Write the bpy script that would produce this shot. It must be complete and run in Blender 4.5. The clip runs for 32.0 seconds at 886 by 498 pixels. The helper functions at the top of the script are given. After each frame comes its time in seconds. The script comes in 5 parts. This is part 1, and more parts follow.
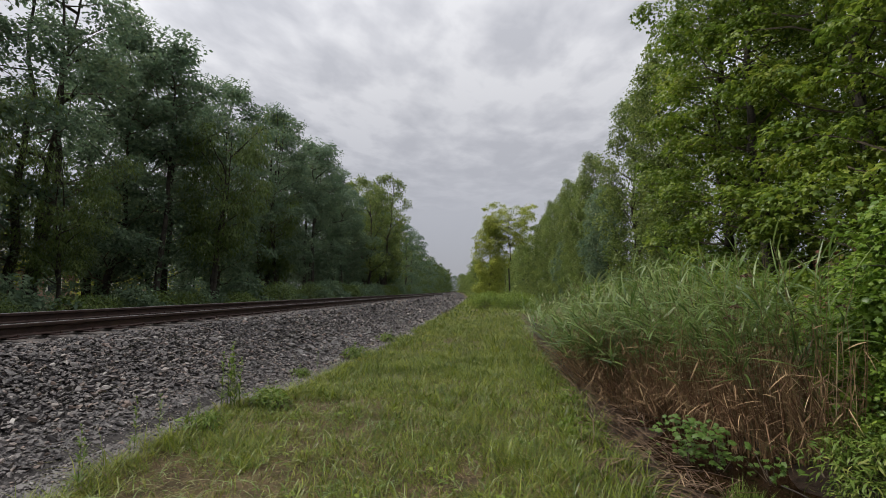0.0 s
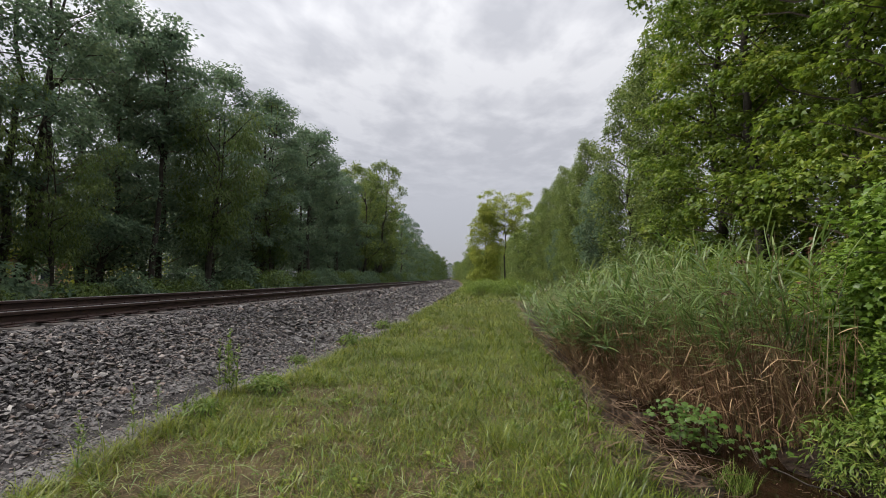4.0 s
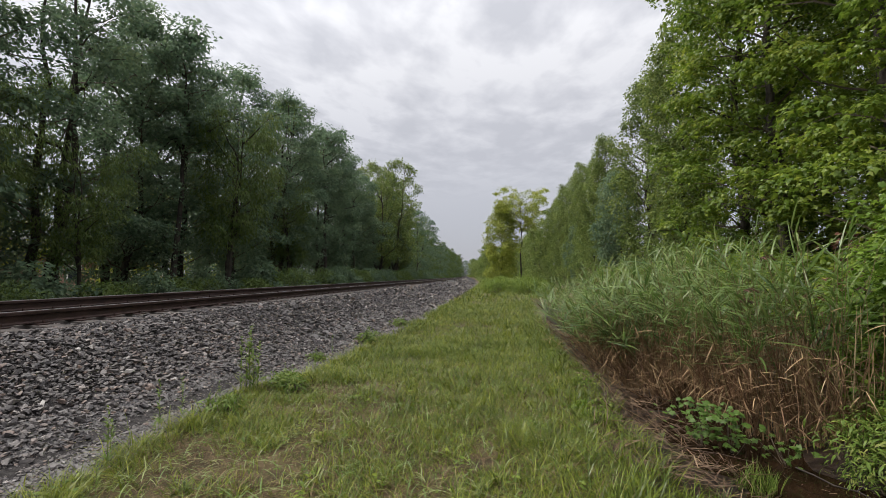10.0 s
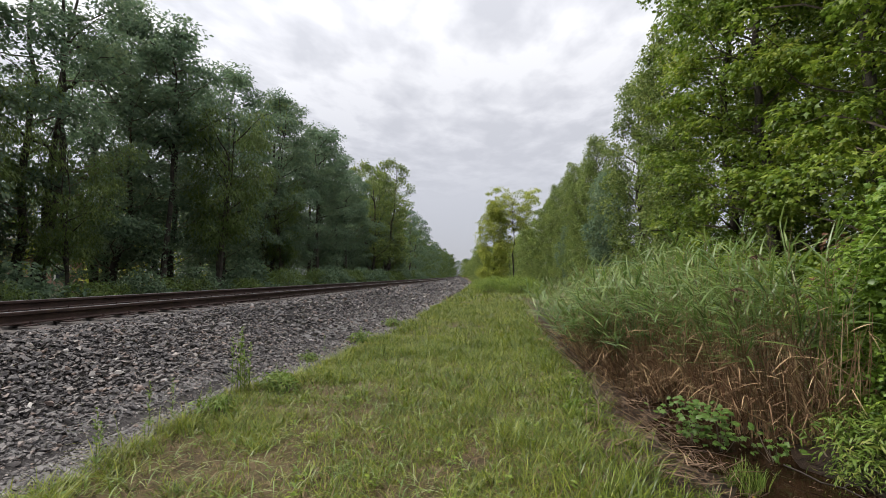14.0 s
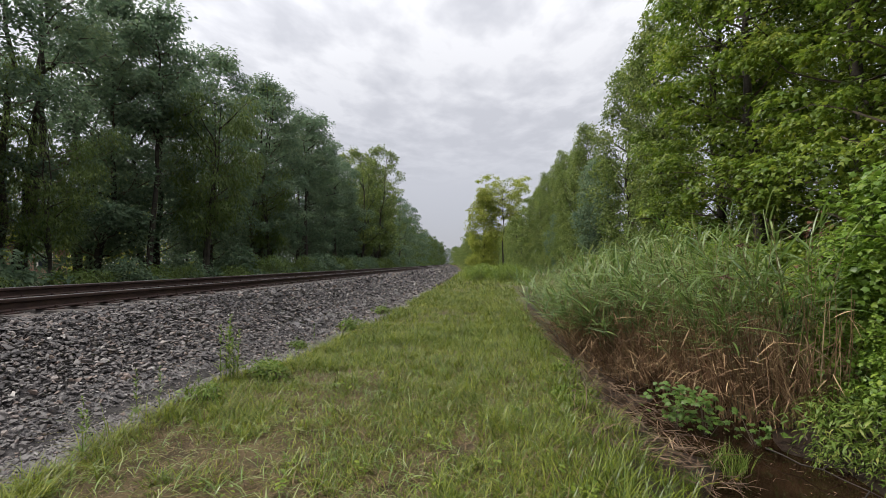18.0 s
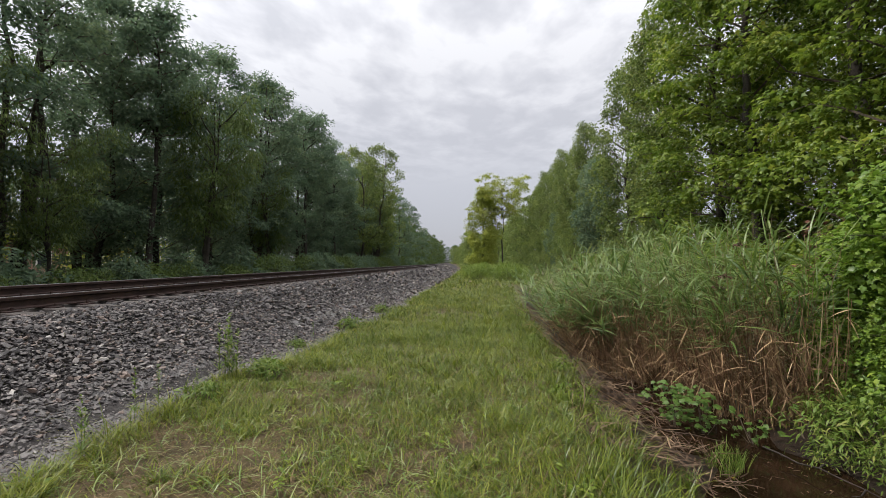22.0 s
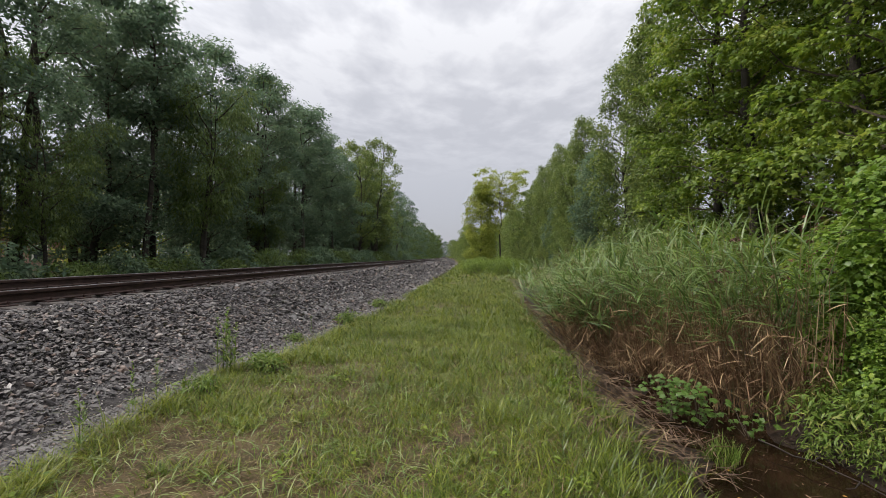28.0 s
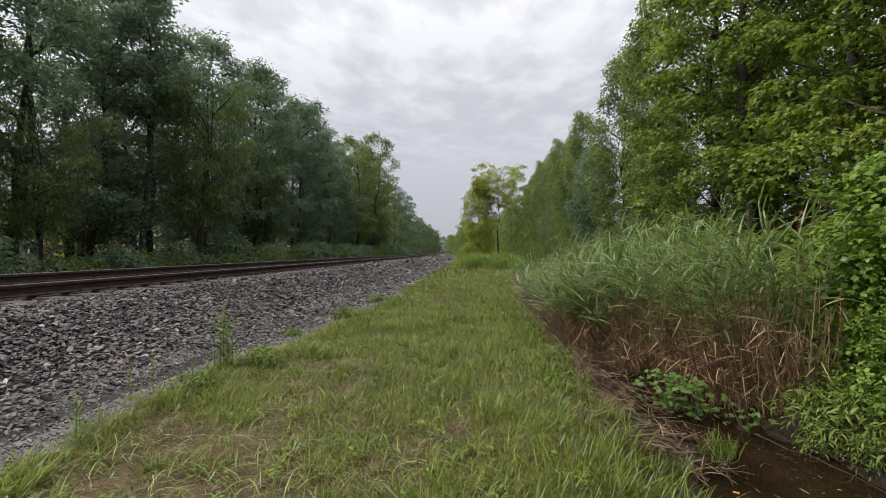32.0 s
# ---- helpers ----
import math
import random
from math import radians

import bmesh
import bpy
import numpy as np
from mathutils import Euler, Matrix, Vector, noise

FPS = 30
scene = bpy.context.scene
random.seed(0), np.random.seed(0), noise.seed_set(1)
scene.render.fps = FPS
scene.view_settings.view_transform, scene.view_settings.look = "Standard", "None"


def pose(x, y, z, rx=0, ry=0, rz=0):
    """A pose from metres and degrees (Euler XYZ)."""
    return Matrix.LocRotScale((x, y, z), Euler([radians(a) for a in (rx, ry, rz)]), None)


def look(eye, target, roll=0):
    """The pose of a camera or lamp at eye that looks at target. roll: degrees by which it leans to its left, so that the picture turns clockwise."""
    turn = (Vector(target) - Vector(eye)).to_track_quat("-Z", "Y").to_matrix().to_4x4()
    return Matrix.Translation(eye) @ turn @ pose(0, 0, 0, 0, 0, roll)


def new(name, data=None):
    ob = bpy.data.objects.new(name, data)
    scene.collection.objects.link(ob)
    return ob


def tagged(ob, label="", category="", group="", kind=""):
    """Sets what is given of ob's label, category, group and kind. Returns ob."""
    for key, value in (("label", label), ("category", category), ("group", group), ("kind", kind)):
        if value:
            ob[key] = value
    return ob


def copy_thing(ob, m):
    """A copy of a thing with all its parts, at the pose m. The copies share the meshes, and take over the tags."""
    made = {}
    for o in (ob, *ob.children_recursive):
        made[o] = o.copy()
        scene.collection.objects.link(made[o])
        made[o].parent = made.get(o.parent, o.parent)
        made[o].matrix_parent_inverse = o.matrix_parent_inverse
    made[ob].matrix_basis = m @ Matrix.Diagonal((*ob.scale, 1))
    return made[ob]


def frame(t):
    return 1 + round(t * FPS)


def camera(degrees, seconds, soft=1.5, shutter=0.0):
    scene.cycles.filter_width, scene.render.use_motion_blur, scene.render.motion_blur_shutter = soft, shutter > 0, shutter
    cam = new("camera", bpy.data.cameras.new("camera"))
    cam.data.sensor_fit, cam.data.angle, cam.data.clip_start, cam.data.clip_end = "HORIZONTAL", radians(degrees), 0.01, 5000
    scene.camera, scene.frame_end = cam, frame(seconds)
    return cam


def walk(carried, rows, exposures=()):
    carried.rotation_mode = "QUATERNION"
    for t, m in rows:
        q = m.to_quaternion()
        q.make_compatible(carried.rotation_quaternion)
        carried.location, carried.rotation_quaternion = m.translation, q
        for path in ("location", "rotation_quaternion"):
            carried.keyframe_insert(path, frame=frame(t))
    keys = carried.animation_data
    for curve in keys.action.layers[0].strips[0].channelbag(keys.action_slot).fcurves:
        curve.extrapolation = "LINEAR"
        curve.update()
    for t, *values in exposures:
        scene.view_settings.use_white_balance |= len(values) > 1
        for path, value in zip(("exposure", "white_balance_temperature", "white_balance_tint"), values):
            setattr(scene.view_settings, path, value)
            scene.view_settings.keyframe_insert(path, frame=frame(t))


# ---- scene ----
# ---- camera and its way: a hand-held stand that slowly tilts down ----
PATH = [
    (0, 0.02, 0.011, 1.453, 95.099, -0.264, 5.136),
    (0.5, 0.004, 0.001, 1.448, 95.201, -0.329, 5.229),
    (1, 0.004, -0.001, 1.451, 95.246, -0.305, 4.986),
    (1.5, 0.006, -0.007, 1.454, 95.059, -0.32, 4.772),
    (2, 0.008, -0.002, 1.455, 94.703, -0.292, 4.579),
    (2.5, 0.011, 0.002, 1.451, 94.165, -0.296, 4.208),
    (3, 0.008, 0.007, 1.446, 93.824, -0.265, 4.008),
    (3.5, 0.011, 0.007, 1.446, 93.718, -0.202, 4.179),
    (5.5, 0.005, 0.001, 1.449, 93.125, -0.153, 6.037),
    (6, 0.006, -0.003, 1.448, 93.328, -0.128, 6.305),
    (6.5, 0.007, -0.007, 1.452, 93.398, -0.109, 6.397),
    (7, 0.003, -0.015, 1.449, 93.392, -0.044, 6.541),
    (7.5, 0.003, -0.021, 1.453, 93.305, -0.025, 6.693),
    (8, 0.004, -0.018, 1.45, 93.314, -0.017, 6.738),
    (8.5, 0, -0.021, 1.452, 93.303, 0.017, 6.664),
    (9, 0, -0.019, 1.451, 93.282, 0.012, 6.493),
    (9.5, 0, -0.007, 1.449, 93.267, 0.017, 6.476),
    (10, -0.001, -0.008, 1.45, 93.267, 0.046, 6.533),
    (10.5, -0.001, -0.016, 1.452, 93.294, 0.031, 6.57),
    (11, -0.003, -0.019, 1.454, 93.277, 0.063, 6.452),
    (11.5, -0.003, -0.016, 1.453, 93.196, 0.067, 6.271),
    (12, 0.004, -0.013, 1.45, 93.206, 0.088, 6.066),
    (12.5, 0.001, -0.017, 1.453, 93.207, 0.076, 5.88),
    (13, 0.004, -0.013, 1.45, 93.254, 0.063, 5.771),
    (13.5, 0.003, -0.014, 1.452, 93.252, 0.092, 5.656),
    (14, 0.001, -0.012, 1.452, 93.255, 0.107, 5.618),
    (14.5, 0.001, -0.014, 1.449, 93.288, 0.101, 5.58),
    (16.5, 0.002, -0.01, 1.451, 92.43, 0.101, 4.758),
    (17, 0.002, 0.009, 1.449, 92.084, 0.119, 4.363),
    (17.5, 0.002, 0.014, 1.449, 91.88, 0.093, 4.316),
    (18, -0.002, 0.004, 1.449, 91.744, 0.071, 4.36),
    (18.5, 0.002, 0.004, 1.45, 91.624, 0.085, 4.403),
    (19, 0.001, 0.004, 1.447, 91.572, 0.058, 4.427),
    (19.5, -0, 0.001, 1.45, 91.548, 0.068, 4.433),
    (20, 0, 0, 1.45, 91.551, 0.071, 4.44),
    (20.5, 0.004, -0.001, 1.453, 91.557, 0.048, 4.442),
    (21, 0.006, 0.003, 1.453, 91.585, 0.055, 4.36),
    (21.5, 0.011, 0.003, 1.453, 91.601, 0.053, 4.315),
    (22, 0.009, -0.002, 1.451, 91.586, 0.012, 4.301),
    (22.5, 0.005, -0.002, 1.45, 91.561, 0.009, 4.29),
    (23, 0.009, -0.003, 1.451, 91.49, -0.018, 4.378),
    (23.5, 0, -0.004, 1.45, 91.448, -0.038, 4.416),
    (24, 0.003, -0.001, 1.452, 91.398, -0.024, 4.513),
    (24.5, 0, 0, 1.451, 91.4, -0.018, 4.5),
    (25, 0.004, 0, 1.452, 91.352, 0.003, 4.401),
    (25.5, 0.003, 0.004, 1.452, 91.239, -0.007, 4.3),
    (27.5, 0.009, 0.007, 1.45, 90.948, -0.033, 4.102),
    (28, 0.003, 0.001, 1.447, 90.92, -0.049, 4.018),
    (28.5, 0.005, 0.005, 1.451, 90.506, -0.05, 3.661),
    (29, 0.012, 0.017, 1.447, 90.303, -0.04, 3.436),
    (29.5, 0.009, 0.021, 1.447, 90.178, -0.051, 3.385),
    (30, 0.01, 0.015, 1.445, 90.052, -0.035, 3.444),
    (30.5, 0.008, 0.016, 1.448, 90.035, -0.067, 3.483),
    (31, 0.012, 0.014, 1.447, 90.125, -0.094, 3.598),
    (31.5, 0.008, 0.006, 1.448, 90.192, -0.101, 3.666),
    (32, 0.006, 0.007, 1.448, 90.303, -0.106, 3.756),
]
EXPOSURES = [(0.0, -0.05), (3.0, 0.08), (6.0, 0.31), (9.0, 0.18), (10.0, 0.24), (11.0, 0.4), (14.0, 0.40), (17.0, 0.25), (19.0, 0.42), (21.0, 0.4), (25.0, 0.25), (28.0, 0.29), (32.0, 0.34)]
cam = camera(87.1, 32.0, 0.5)
walk(cam, [(r[0], pose(*r[1:])) for r in PATH], EXPOSURES)

# ---- world, sun ----
SUN_AZ, SUN_EL = -86.0, 52.0     # degrees: azimuth from +y towards +x, elevation
sun_dir = Vector((math.sin(radians(SUN_AZ)) * math.cos(radians(SUN_EL)),
                  math.cos(radians(SUN_AZ)) * math.cos(radians(SUN_EL)), math.sin(radians(SUN_EL))))


def make_world():
    w = bpy.data.worlds.new("overcast_sky")
    scene.world = w
    w.use_nodes = True
    nt = w.node_tree
    N, L = nt.nodes, nt.links
    bg = N["Background"]
    sky = N.new("ShaderNodeTexSky")
    sky.sky_type, sky.sun_disc = "NISHITA", False
    sky.sun_elevation, sky.sun_rotation = radians(SUN_EL), radians(SUN_AZ)
    tc = N.new("ShaderNodeTexCoord")
    sep = N.new("ShaderNodeSeparateXYZ")
    L.new(tc.outputs["Generated"], sep.inputs[0])
    ramp = N.new("ShaderNodeValToRGB")
    cr = ramp.color_ramp
    cr.elements[0].position, cr.elements[0].color = 0.0, (0.36, 0.365, 0.415, 1)
    cr.elements[1].position, cr.elements[1].color = 0.95, (2.1, 2.1, 2.13, 1)
    e = cr.elements.new(0.16)
    e.color = (0.47, 0.475, 0.52, 1)
    e = cr.elements.new(0.6)
    e.color = (0.98, 0.98, 1.01, 1)
    e = cr.elements.new(0.4)
    e.color = (0.76, 0.76, 0.79, 1)
    L.new(sep.outputs[2], ramp.inputs[0])
    dot = N.new("ShaderNodeVectorMath")
    dot.operation = "DOT_PRODUCT"
    dot.inputs[1].default_value = sun_dir
    L.new(tc.outputs["Generated"], dot.inputs[0])
    glow = N.new("ShaderNodeMapRange")
    glow.inputs[1].default_value, glow.inputs[2].default_value = 0.45, 1.0
    glow.inputs[3].default_value, glow.inputs[4].default_value = 0.0, 0.3
    glow.interpolation_type = "SMOOTHSTEP"
    L.new(dot.outputs["Value"], glow.inputs[0])
    scale = N.new("ShaderNodeVectorMath")
    scale.operation = "SCALE"
    scale.inputs[3].default_value = 0.01
    L.new(sky.outputs[0], scale.inputs[0])
    add = N.new("ShaderNodeVectorMath")
    L.new(ramp.outputs[0], add.inputs[0])
    L.new(scale.outputs[0], add.inputs[1])
    add2 = N.new("ShaderNodeVectorMath")
    L.new(add.outputs[0], add2.inputs[0])
    L.new(glow.outputs[0], add2.inputs[1])
    L.new(add2.outputs[0], bg.inputs[0])
    bg.inputs[1].default_value = 0.92


make_world()
sun_lamp = bpy.data.lights.new("sun", "SUN")
sun_lamp.energy, sun_lamp.angle, sun_lamp.color = 3.1, radians(9), (1.0, 0.95, 0.86)
sun = new("sun", sun_lamp)
sun.matrix_world = look(sun_dir * 100, (0, 0, 0))

# ---- materials ----


def nodes(name):
    m = bpy.data.materials.new(name)
    m.use_nodes = True
    return m, m.node_tree.nodes, m.node_tree.links, m.node_tree.nodes["Principled BSDF"]


def ramp_node(N, stops):
    r = N.new("ShaderNodeValToRGB")
    el = r.color_ramp.elements
    while len(el) < len(stops):
        el.new(0.5)
    for e, (p, c) in zip(el, stops):
        e.position, e.color = p, (*c, 1)
    return r


def noise_node(N, L, scale, detail=4, rough=0.6, space="Object"):
    tc = N.new("ShaderNodeTexCoord")
    n = N.new("ShaderNodeTexNoise")
    n.inputs["Scale"].default_value, n.inputs["Detail"].default_value, n.inputs["Roughness"].default_value = scale, detail, rough
    L.new(tc.outputs[space], n.inputs["Vector"])
    return n


def surface(name, dark, light, scale=6.0, rough=0.8, metal=0.0, bump=0.3, fine=60.0, dist=0.02, stain=None):
    """A grained surface: two scales of colour and relief."""
    m, N, L, p = nodes(name)
    big, small = noise_node(N, L, scale), noise_node(N, L, fine, 6, 0.7)
    mix = N.new("ShaderNodeMath")
    mix.operation = "MULTIPLY_ADD"
    mix.inputs[1].default_value, mix.inputs[2].default_value = 0.5, 0.0
    L.new(small.outputs[0], mix.inputs[0])
    add = N.new("ShaderNodeMath")
    L.new(mix.outputs[0], add.inputs[0])
    half = N.new("ShaderNodeMath")
    half.operation = "MULTIPLY"
    half.inputs[1].default_value = 0.5
    L.new(big.outputs[0], half.inputs[0])
    L.new(half.outputs[0], add.inputs[1])
    stops = [(0.36, dark), (0.64, light)] if not stain else [(0.34, dark), (0.5, stain), (0.66, light)]
    r = ramp_node(N, stops)
    L.new(add.outputs[0], r.inputs[0])
    L.new(r.outputs[0], p.inputs["Base Color"])
    p.inputs["Roughness"].default_value, p.inputs["Metallic"].default_value = rough, metal
    p.inputs["Specular IOR Level"].default_value = 0.5 if metal else 0.2
    b = N.new("ShaderNodeBump")
    b.inputs["Strength"].default_value, b.inputs["Distance"].default_value = bump, dist
    L.new(add.outputs[0], b.inputs["Height"])
    L.new(b.outputs[0], p.inputs["Normal"])
    return m


def foliage(name, stops, patch=0.35, gloss=0.5, through_light=0.35, patch_scale=0.6, shine=0.25):
    """Leaves: each leaf its own tone, larger tonal drifts over the plant, light coming through the blade."""
    m, N, L, p = nodes(name)
    geo = N.new("ShaderNodeNewGeometry")
    n = noise_node(N, L, patch_scale, 3)
    mx = N.new("ShaderNodeMath")
    mx.operation = "MULTIPLY_ADD"
    mx.inputs[1].default_value, mx.inputs[2].default_value = 1 - patch, 0.0
    L.new(geo.outputs["Random Per Island"], mx.inputs[0])
    mm = N.new("ShaderNodeMapRange")
    mm.inputs[1].default_value, mm.inputs[2].default_value, mm.inputs[4].default_value = 0.3, 0.7, patch
    L.new(n.outputs[0], mm.inputs[0])
    s = N.new("ShaderNodeMath")
    L.new(mx.outputs[0], s.inputs[0])
    L.new(mm.outputs[0], s.inputs[1])
    r = ramp_node(N, stops)
    L.new(s.outputs[0], r.inputs[0])
    L.new(r.outputs[0], p.inputs["Base Color"])
    p.inputs["Roughness"].default_value = gloss
    p.inputs["Specular IOR Level"].default_value = shine
    t = N.new("ShaderNodeBsdfTranslucent")
    L.new(r.outputs[0], t.inputs[0])
    ms = N.new("ShaderNodeMixShader")
    ms.inputs[0].default_value = through_light
    L.new(p.outputs[0], ms.inputs[1])
    L.new(t.outputs[0], ms.inputs[2])
    L.new(ms.outputs[0], N["Material Output"].inputs[0])
    return m


M_BARK = surface("bark", (0.022, 0.019, 0.016), (0.085, 0.074, 0.062), 3, 0.95, 0, 0.8, 40, 0.03)
M_TWIG = surface("twig_bark", (0.05, 0.042, 0.032), (0.15, 0.12, 0.09), 9, 0.9, 0, 0.4, 70, 0.01)
# raised and bluish: the haze over the left trees is put into this green
M_LEAF_DARK = foliage("leaf_dark_green", [(0.0, (0.068, 0.117, 0.076)), (0.5, (0.133, 0.197, 0.116)), (1.0, (0.235, 0.295, 0.15))], 0.55, 0.5, 0.5, 0.35, 0.25)
M_LEAF_MID = foliage("leaf_mid_green", [(0.0, (0.06, 0.095, 0.025)), (0.5, (0.105, 0.155, 0.038)), (1.0, (0.18, 0.22, 0.062))], 0.4, 0.5, 0.42, 0.35)
M_LEAF_YELLOW = foliage("leaf_yellow_green", [(0.0, (0.15, 0.20, 0.028)), (0.5, (0.29, 0.34, 0.048)), (1.0, (0.48, 0.47, 0.11))], 0.4, 0.5, 0.42, 0.35)
M_LEAF_MAPLE = foliage("leaf_maple", [(0.0, (0.045, 0.09, 0.013)), (0.45, (0.13, 0.20, 0.024)), (0.8, (0.245, 0.31, 0.04)), (1.0, (0.37, 0.36, 0.07))], 0.45, 0.42, 0.44, 0.45, 0.35)
M_LEAF_SUNNY = foliage("leaf_sunny_green", [(0.0, (0.075, 0.12, 0.034)), (0.5, (0.16, 0.215, 0.055)), (0.85, (0.26, 0.31, 0.08)), (1.0, (0.35, 0.35, 0.10))], 0.4, 0.45, 0.45, 0.35)
M_LEAF_VINE = foliage("leaf_vine", [(0.0, (0.055, 0.12, 0.015)), (0.55, (0.155, 0.25, 0.03)), (1.0, (0.29, 0.37, 0.06))], 0.4, 0.4, 0.42, 1.2, 0.38)
M_LEAF_WEED = foliage("leaf_smartweed", [(0.0, (0.065, 0.12, 0.02)), (0.6, (0.14, 0.205, 0.035)), (1.0, (0.30, 0.29, 0.08))], 0.35, 0.45, 0.36, 2.0)
M_REED_LEAF = foliage("reed_leaf", [(0.0, (0.046, 0.092, 0.022)), (0.5, (0.122, 0.19, 0.044)), (0.88, (0.22, 0.275, 0.085)), (0.97, (0.32, 0.31, 0.13)), (1.0, (0.42, 0.36, 0.18))], 0.25, 0.38, 0.36, 0.8, 0.42)
M_REED_DRY = foliage("reed_dry", [(0.0, (0.09, 0.045, 0.024)), (0.45, (0.21, 0.125, 0.07)), (0.8, (0.40, 0.275, 0.15)), (1.0, (0.58, 0.46, 0.28))], 0.35, 0.65, 0.14, 1.5)
M_LITTER = foliage("reed_litter", [(0.0, (0.035, 0.02, 0.013)), (0.55, (0.10, 0.062, 0.038)), (0.88, (0.21, 0.145, 0.09)), (1.0, (0.42, 0.32, 0.2))], 0.25, 0.65, 0.08, 1.5)
M_REED_STEM = foliage("reed_stem", [(0.0, (0.12, 0.09, 0.05)), (0.5, (0.22, 0.18, 0.09)), (1.0, (0.36, 0.29, 0.16))], 0.3, 0.55, 0.05, 1.5)
M_GRASS = foliage("grass", [(0.0, (0.026, 0.047, 0.005)), (0.4, (0.086, 0.126, 0.010)), (0.75, (0.186, 0.22, 0.020)), (0.95, (0.31, 0.325, 0.06)), (1.0, (0.44, 0.40, 0.17))], 0.28, 0.38, 0.36, 0.9, 0.36)
# pale green carries the reflected sky on the long blades
M_GRASS_PALE = foliage("grass_pale", [(0.0, (0.10, 0.18, 0.04)), (0.5, (0.185, 0.255, 0.075)), (1.0, (0.34, 0.34, 0.16))], 0.3, 0.38, 0.25, 1.5, 0.4)
M_GRASS_FRINGE = foliage("grass_fringe", [(0.0, (0.05, 0.08, 0.01)), (0.5, (0.16, 0.195, 0.022)), (0.9, (0.31, 0.32, 0.05)), (1.0, (0.42, 0.38, 0.16))], 0.3, 0.4, 0.38, 1.2, 0.35)
M_LEAF_SEED = foliage("leaf_seedling", [(0.0, (0.035, 0.08, 0.014)), (0.6, (0.09, 0.155, 0.028)), (1.0, (0.17, 0.24, 0.05))], 0.3, 0.42, 0.35, 3.0, 0.35)
M_LEAF_DEAD = foliage("leaf_dead", [(0.0, (0.06, 0.028, 0.018)), (1.0, (0.19, 0.09, 0.055))], 0.3, 0.7, 0.2, 1.5)
M_PLUME = foliage("reed_plume", [(0.0, (0.08, 0.04, 0.035)), (1.0, (0.20, 0.11, 0.085))], 0.3, 0.8, 0.15, 3.0)
M_GRASS_DRY = foliage("grass_dry", [(0.0, (0.065, 0.036, 0.02)), (0.5, (0.135, 0.085, 0.045)), (1.0, (0.31, 0.235, 0.13))], 0.3, 0.6, 0.15, 2.0)
M_SOIL = surface("soil_and_thatch", (0.028, 0.02, 0.013), (0.13, 0.093, 0.05), 2.4, 0.95, 0, 1.0, 60, 0.03, (0.085, 0.066, 0.034))
M_MUD = surface("wet_mud", (0.007, 0.005, 0.004), (0.034, 0.021, 0.014), 5, 0.5, 0, 0.9, 45, 0.03)
M_GRIT = surface("fine_gravel", (0.07, 0.066, 0.065), (0.25, 0.235, 0.228), 5, 0.9, 0, 0.9, 120, 0.012)
M_BED = surface("ballast_bed", (0.014, 0.012, 0.012), (0.075, 0.068, 0.066), 14, 0.9, 0, 1.0, 24, 0.05)
M_TIE = surface("weathered_tie", (0.045, 0.038, 0.035), (0.19, 0.165, 0.15), 4, 0.9, 0, 0.6, 70, 0.01)
M_RUST = surface("rusty_rail_steel", (0.022, 0.012, 0.010), (0.065, 0.034, 0.026), 8, 0.75, 0.25, 0.25, 90, 0.003)
M_HEAD = surface("worn_rail_head", (0.20, 0.19, 0.19), (0.42, 0.40, 0.39), 5, 0.32, 0.9, 0.1, 60, 0.001)
M_BRANCH = surface("dead_branch", (0.018, 0.014, 0.012), (0.05, 0.042, 0.036), 9, 0.9, 0, 0.5, 60, 0.01)


def stone_material():
    m, N, L, p = nodes("crushed_stone")
    oi, geo = N.new("ShaderNodeObjectInfo"), N.new("ShaderNodeNewGeometry")
    a = N.new("ShaderNodeMath")
    L.new(oi.outputs["Random"], a.inputs[0])
    L.new(geo.outputs["Random Per Island"], a.inputs[1])
    fr = N.new("ShaderNodeMath")
    fr.operation = "FRACT"
    L.new(a.outputs[0], fr.inputs[0])
    r = ramp_node(N, [(0.0, (0.028, 0.024, 0.025)), (0.4, (0.092, 0.082, 0.082)), (0.8, (0.185, 0.167, 0.16)), (0.95, (0.20, 0.145, 0.12)), (1.0, (0.42, 0.40, 0.38))])
    L.new(fr.outputs[0], r.inputs[0])
    n = noise_node(N, L, 55, 5, 0.7)
    mx = N.new("ShaderNodeMix")
    mx.data_type, mx.blend_type = "RGBA", "MULTIPLY"
    mx.inputs[0].default_value = 0.7
    r2 = ramp_node(N, [(0.3, (0.45, 0.43, 0.42)), (0.7, (1.15, 1.12, 1.1))])
    L.new(n.outputs[0], r2.inputs[0])
    L.new(r.outputs[0], mx.inputs[6])
    L.new(r2.outputs[0], mx.inputs[7])
    L.new(mx.outputs[2], p.inputs["Base Color"])
    p.inputs["Roughness"].default_value = 0.62
    b = N.new("ShaderNodeBump")
    b.inputs["Strength"].default_value, b.inputs["Distance"].default_value = 0.5, 0.006
    L.new(n.outputs[0], b.inputs["Height"])
    L.new(b.outputs[0], p.inputs["Normal"])
    return m


M_STONE = stone_material()


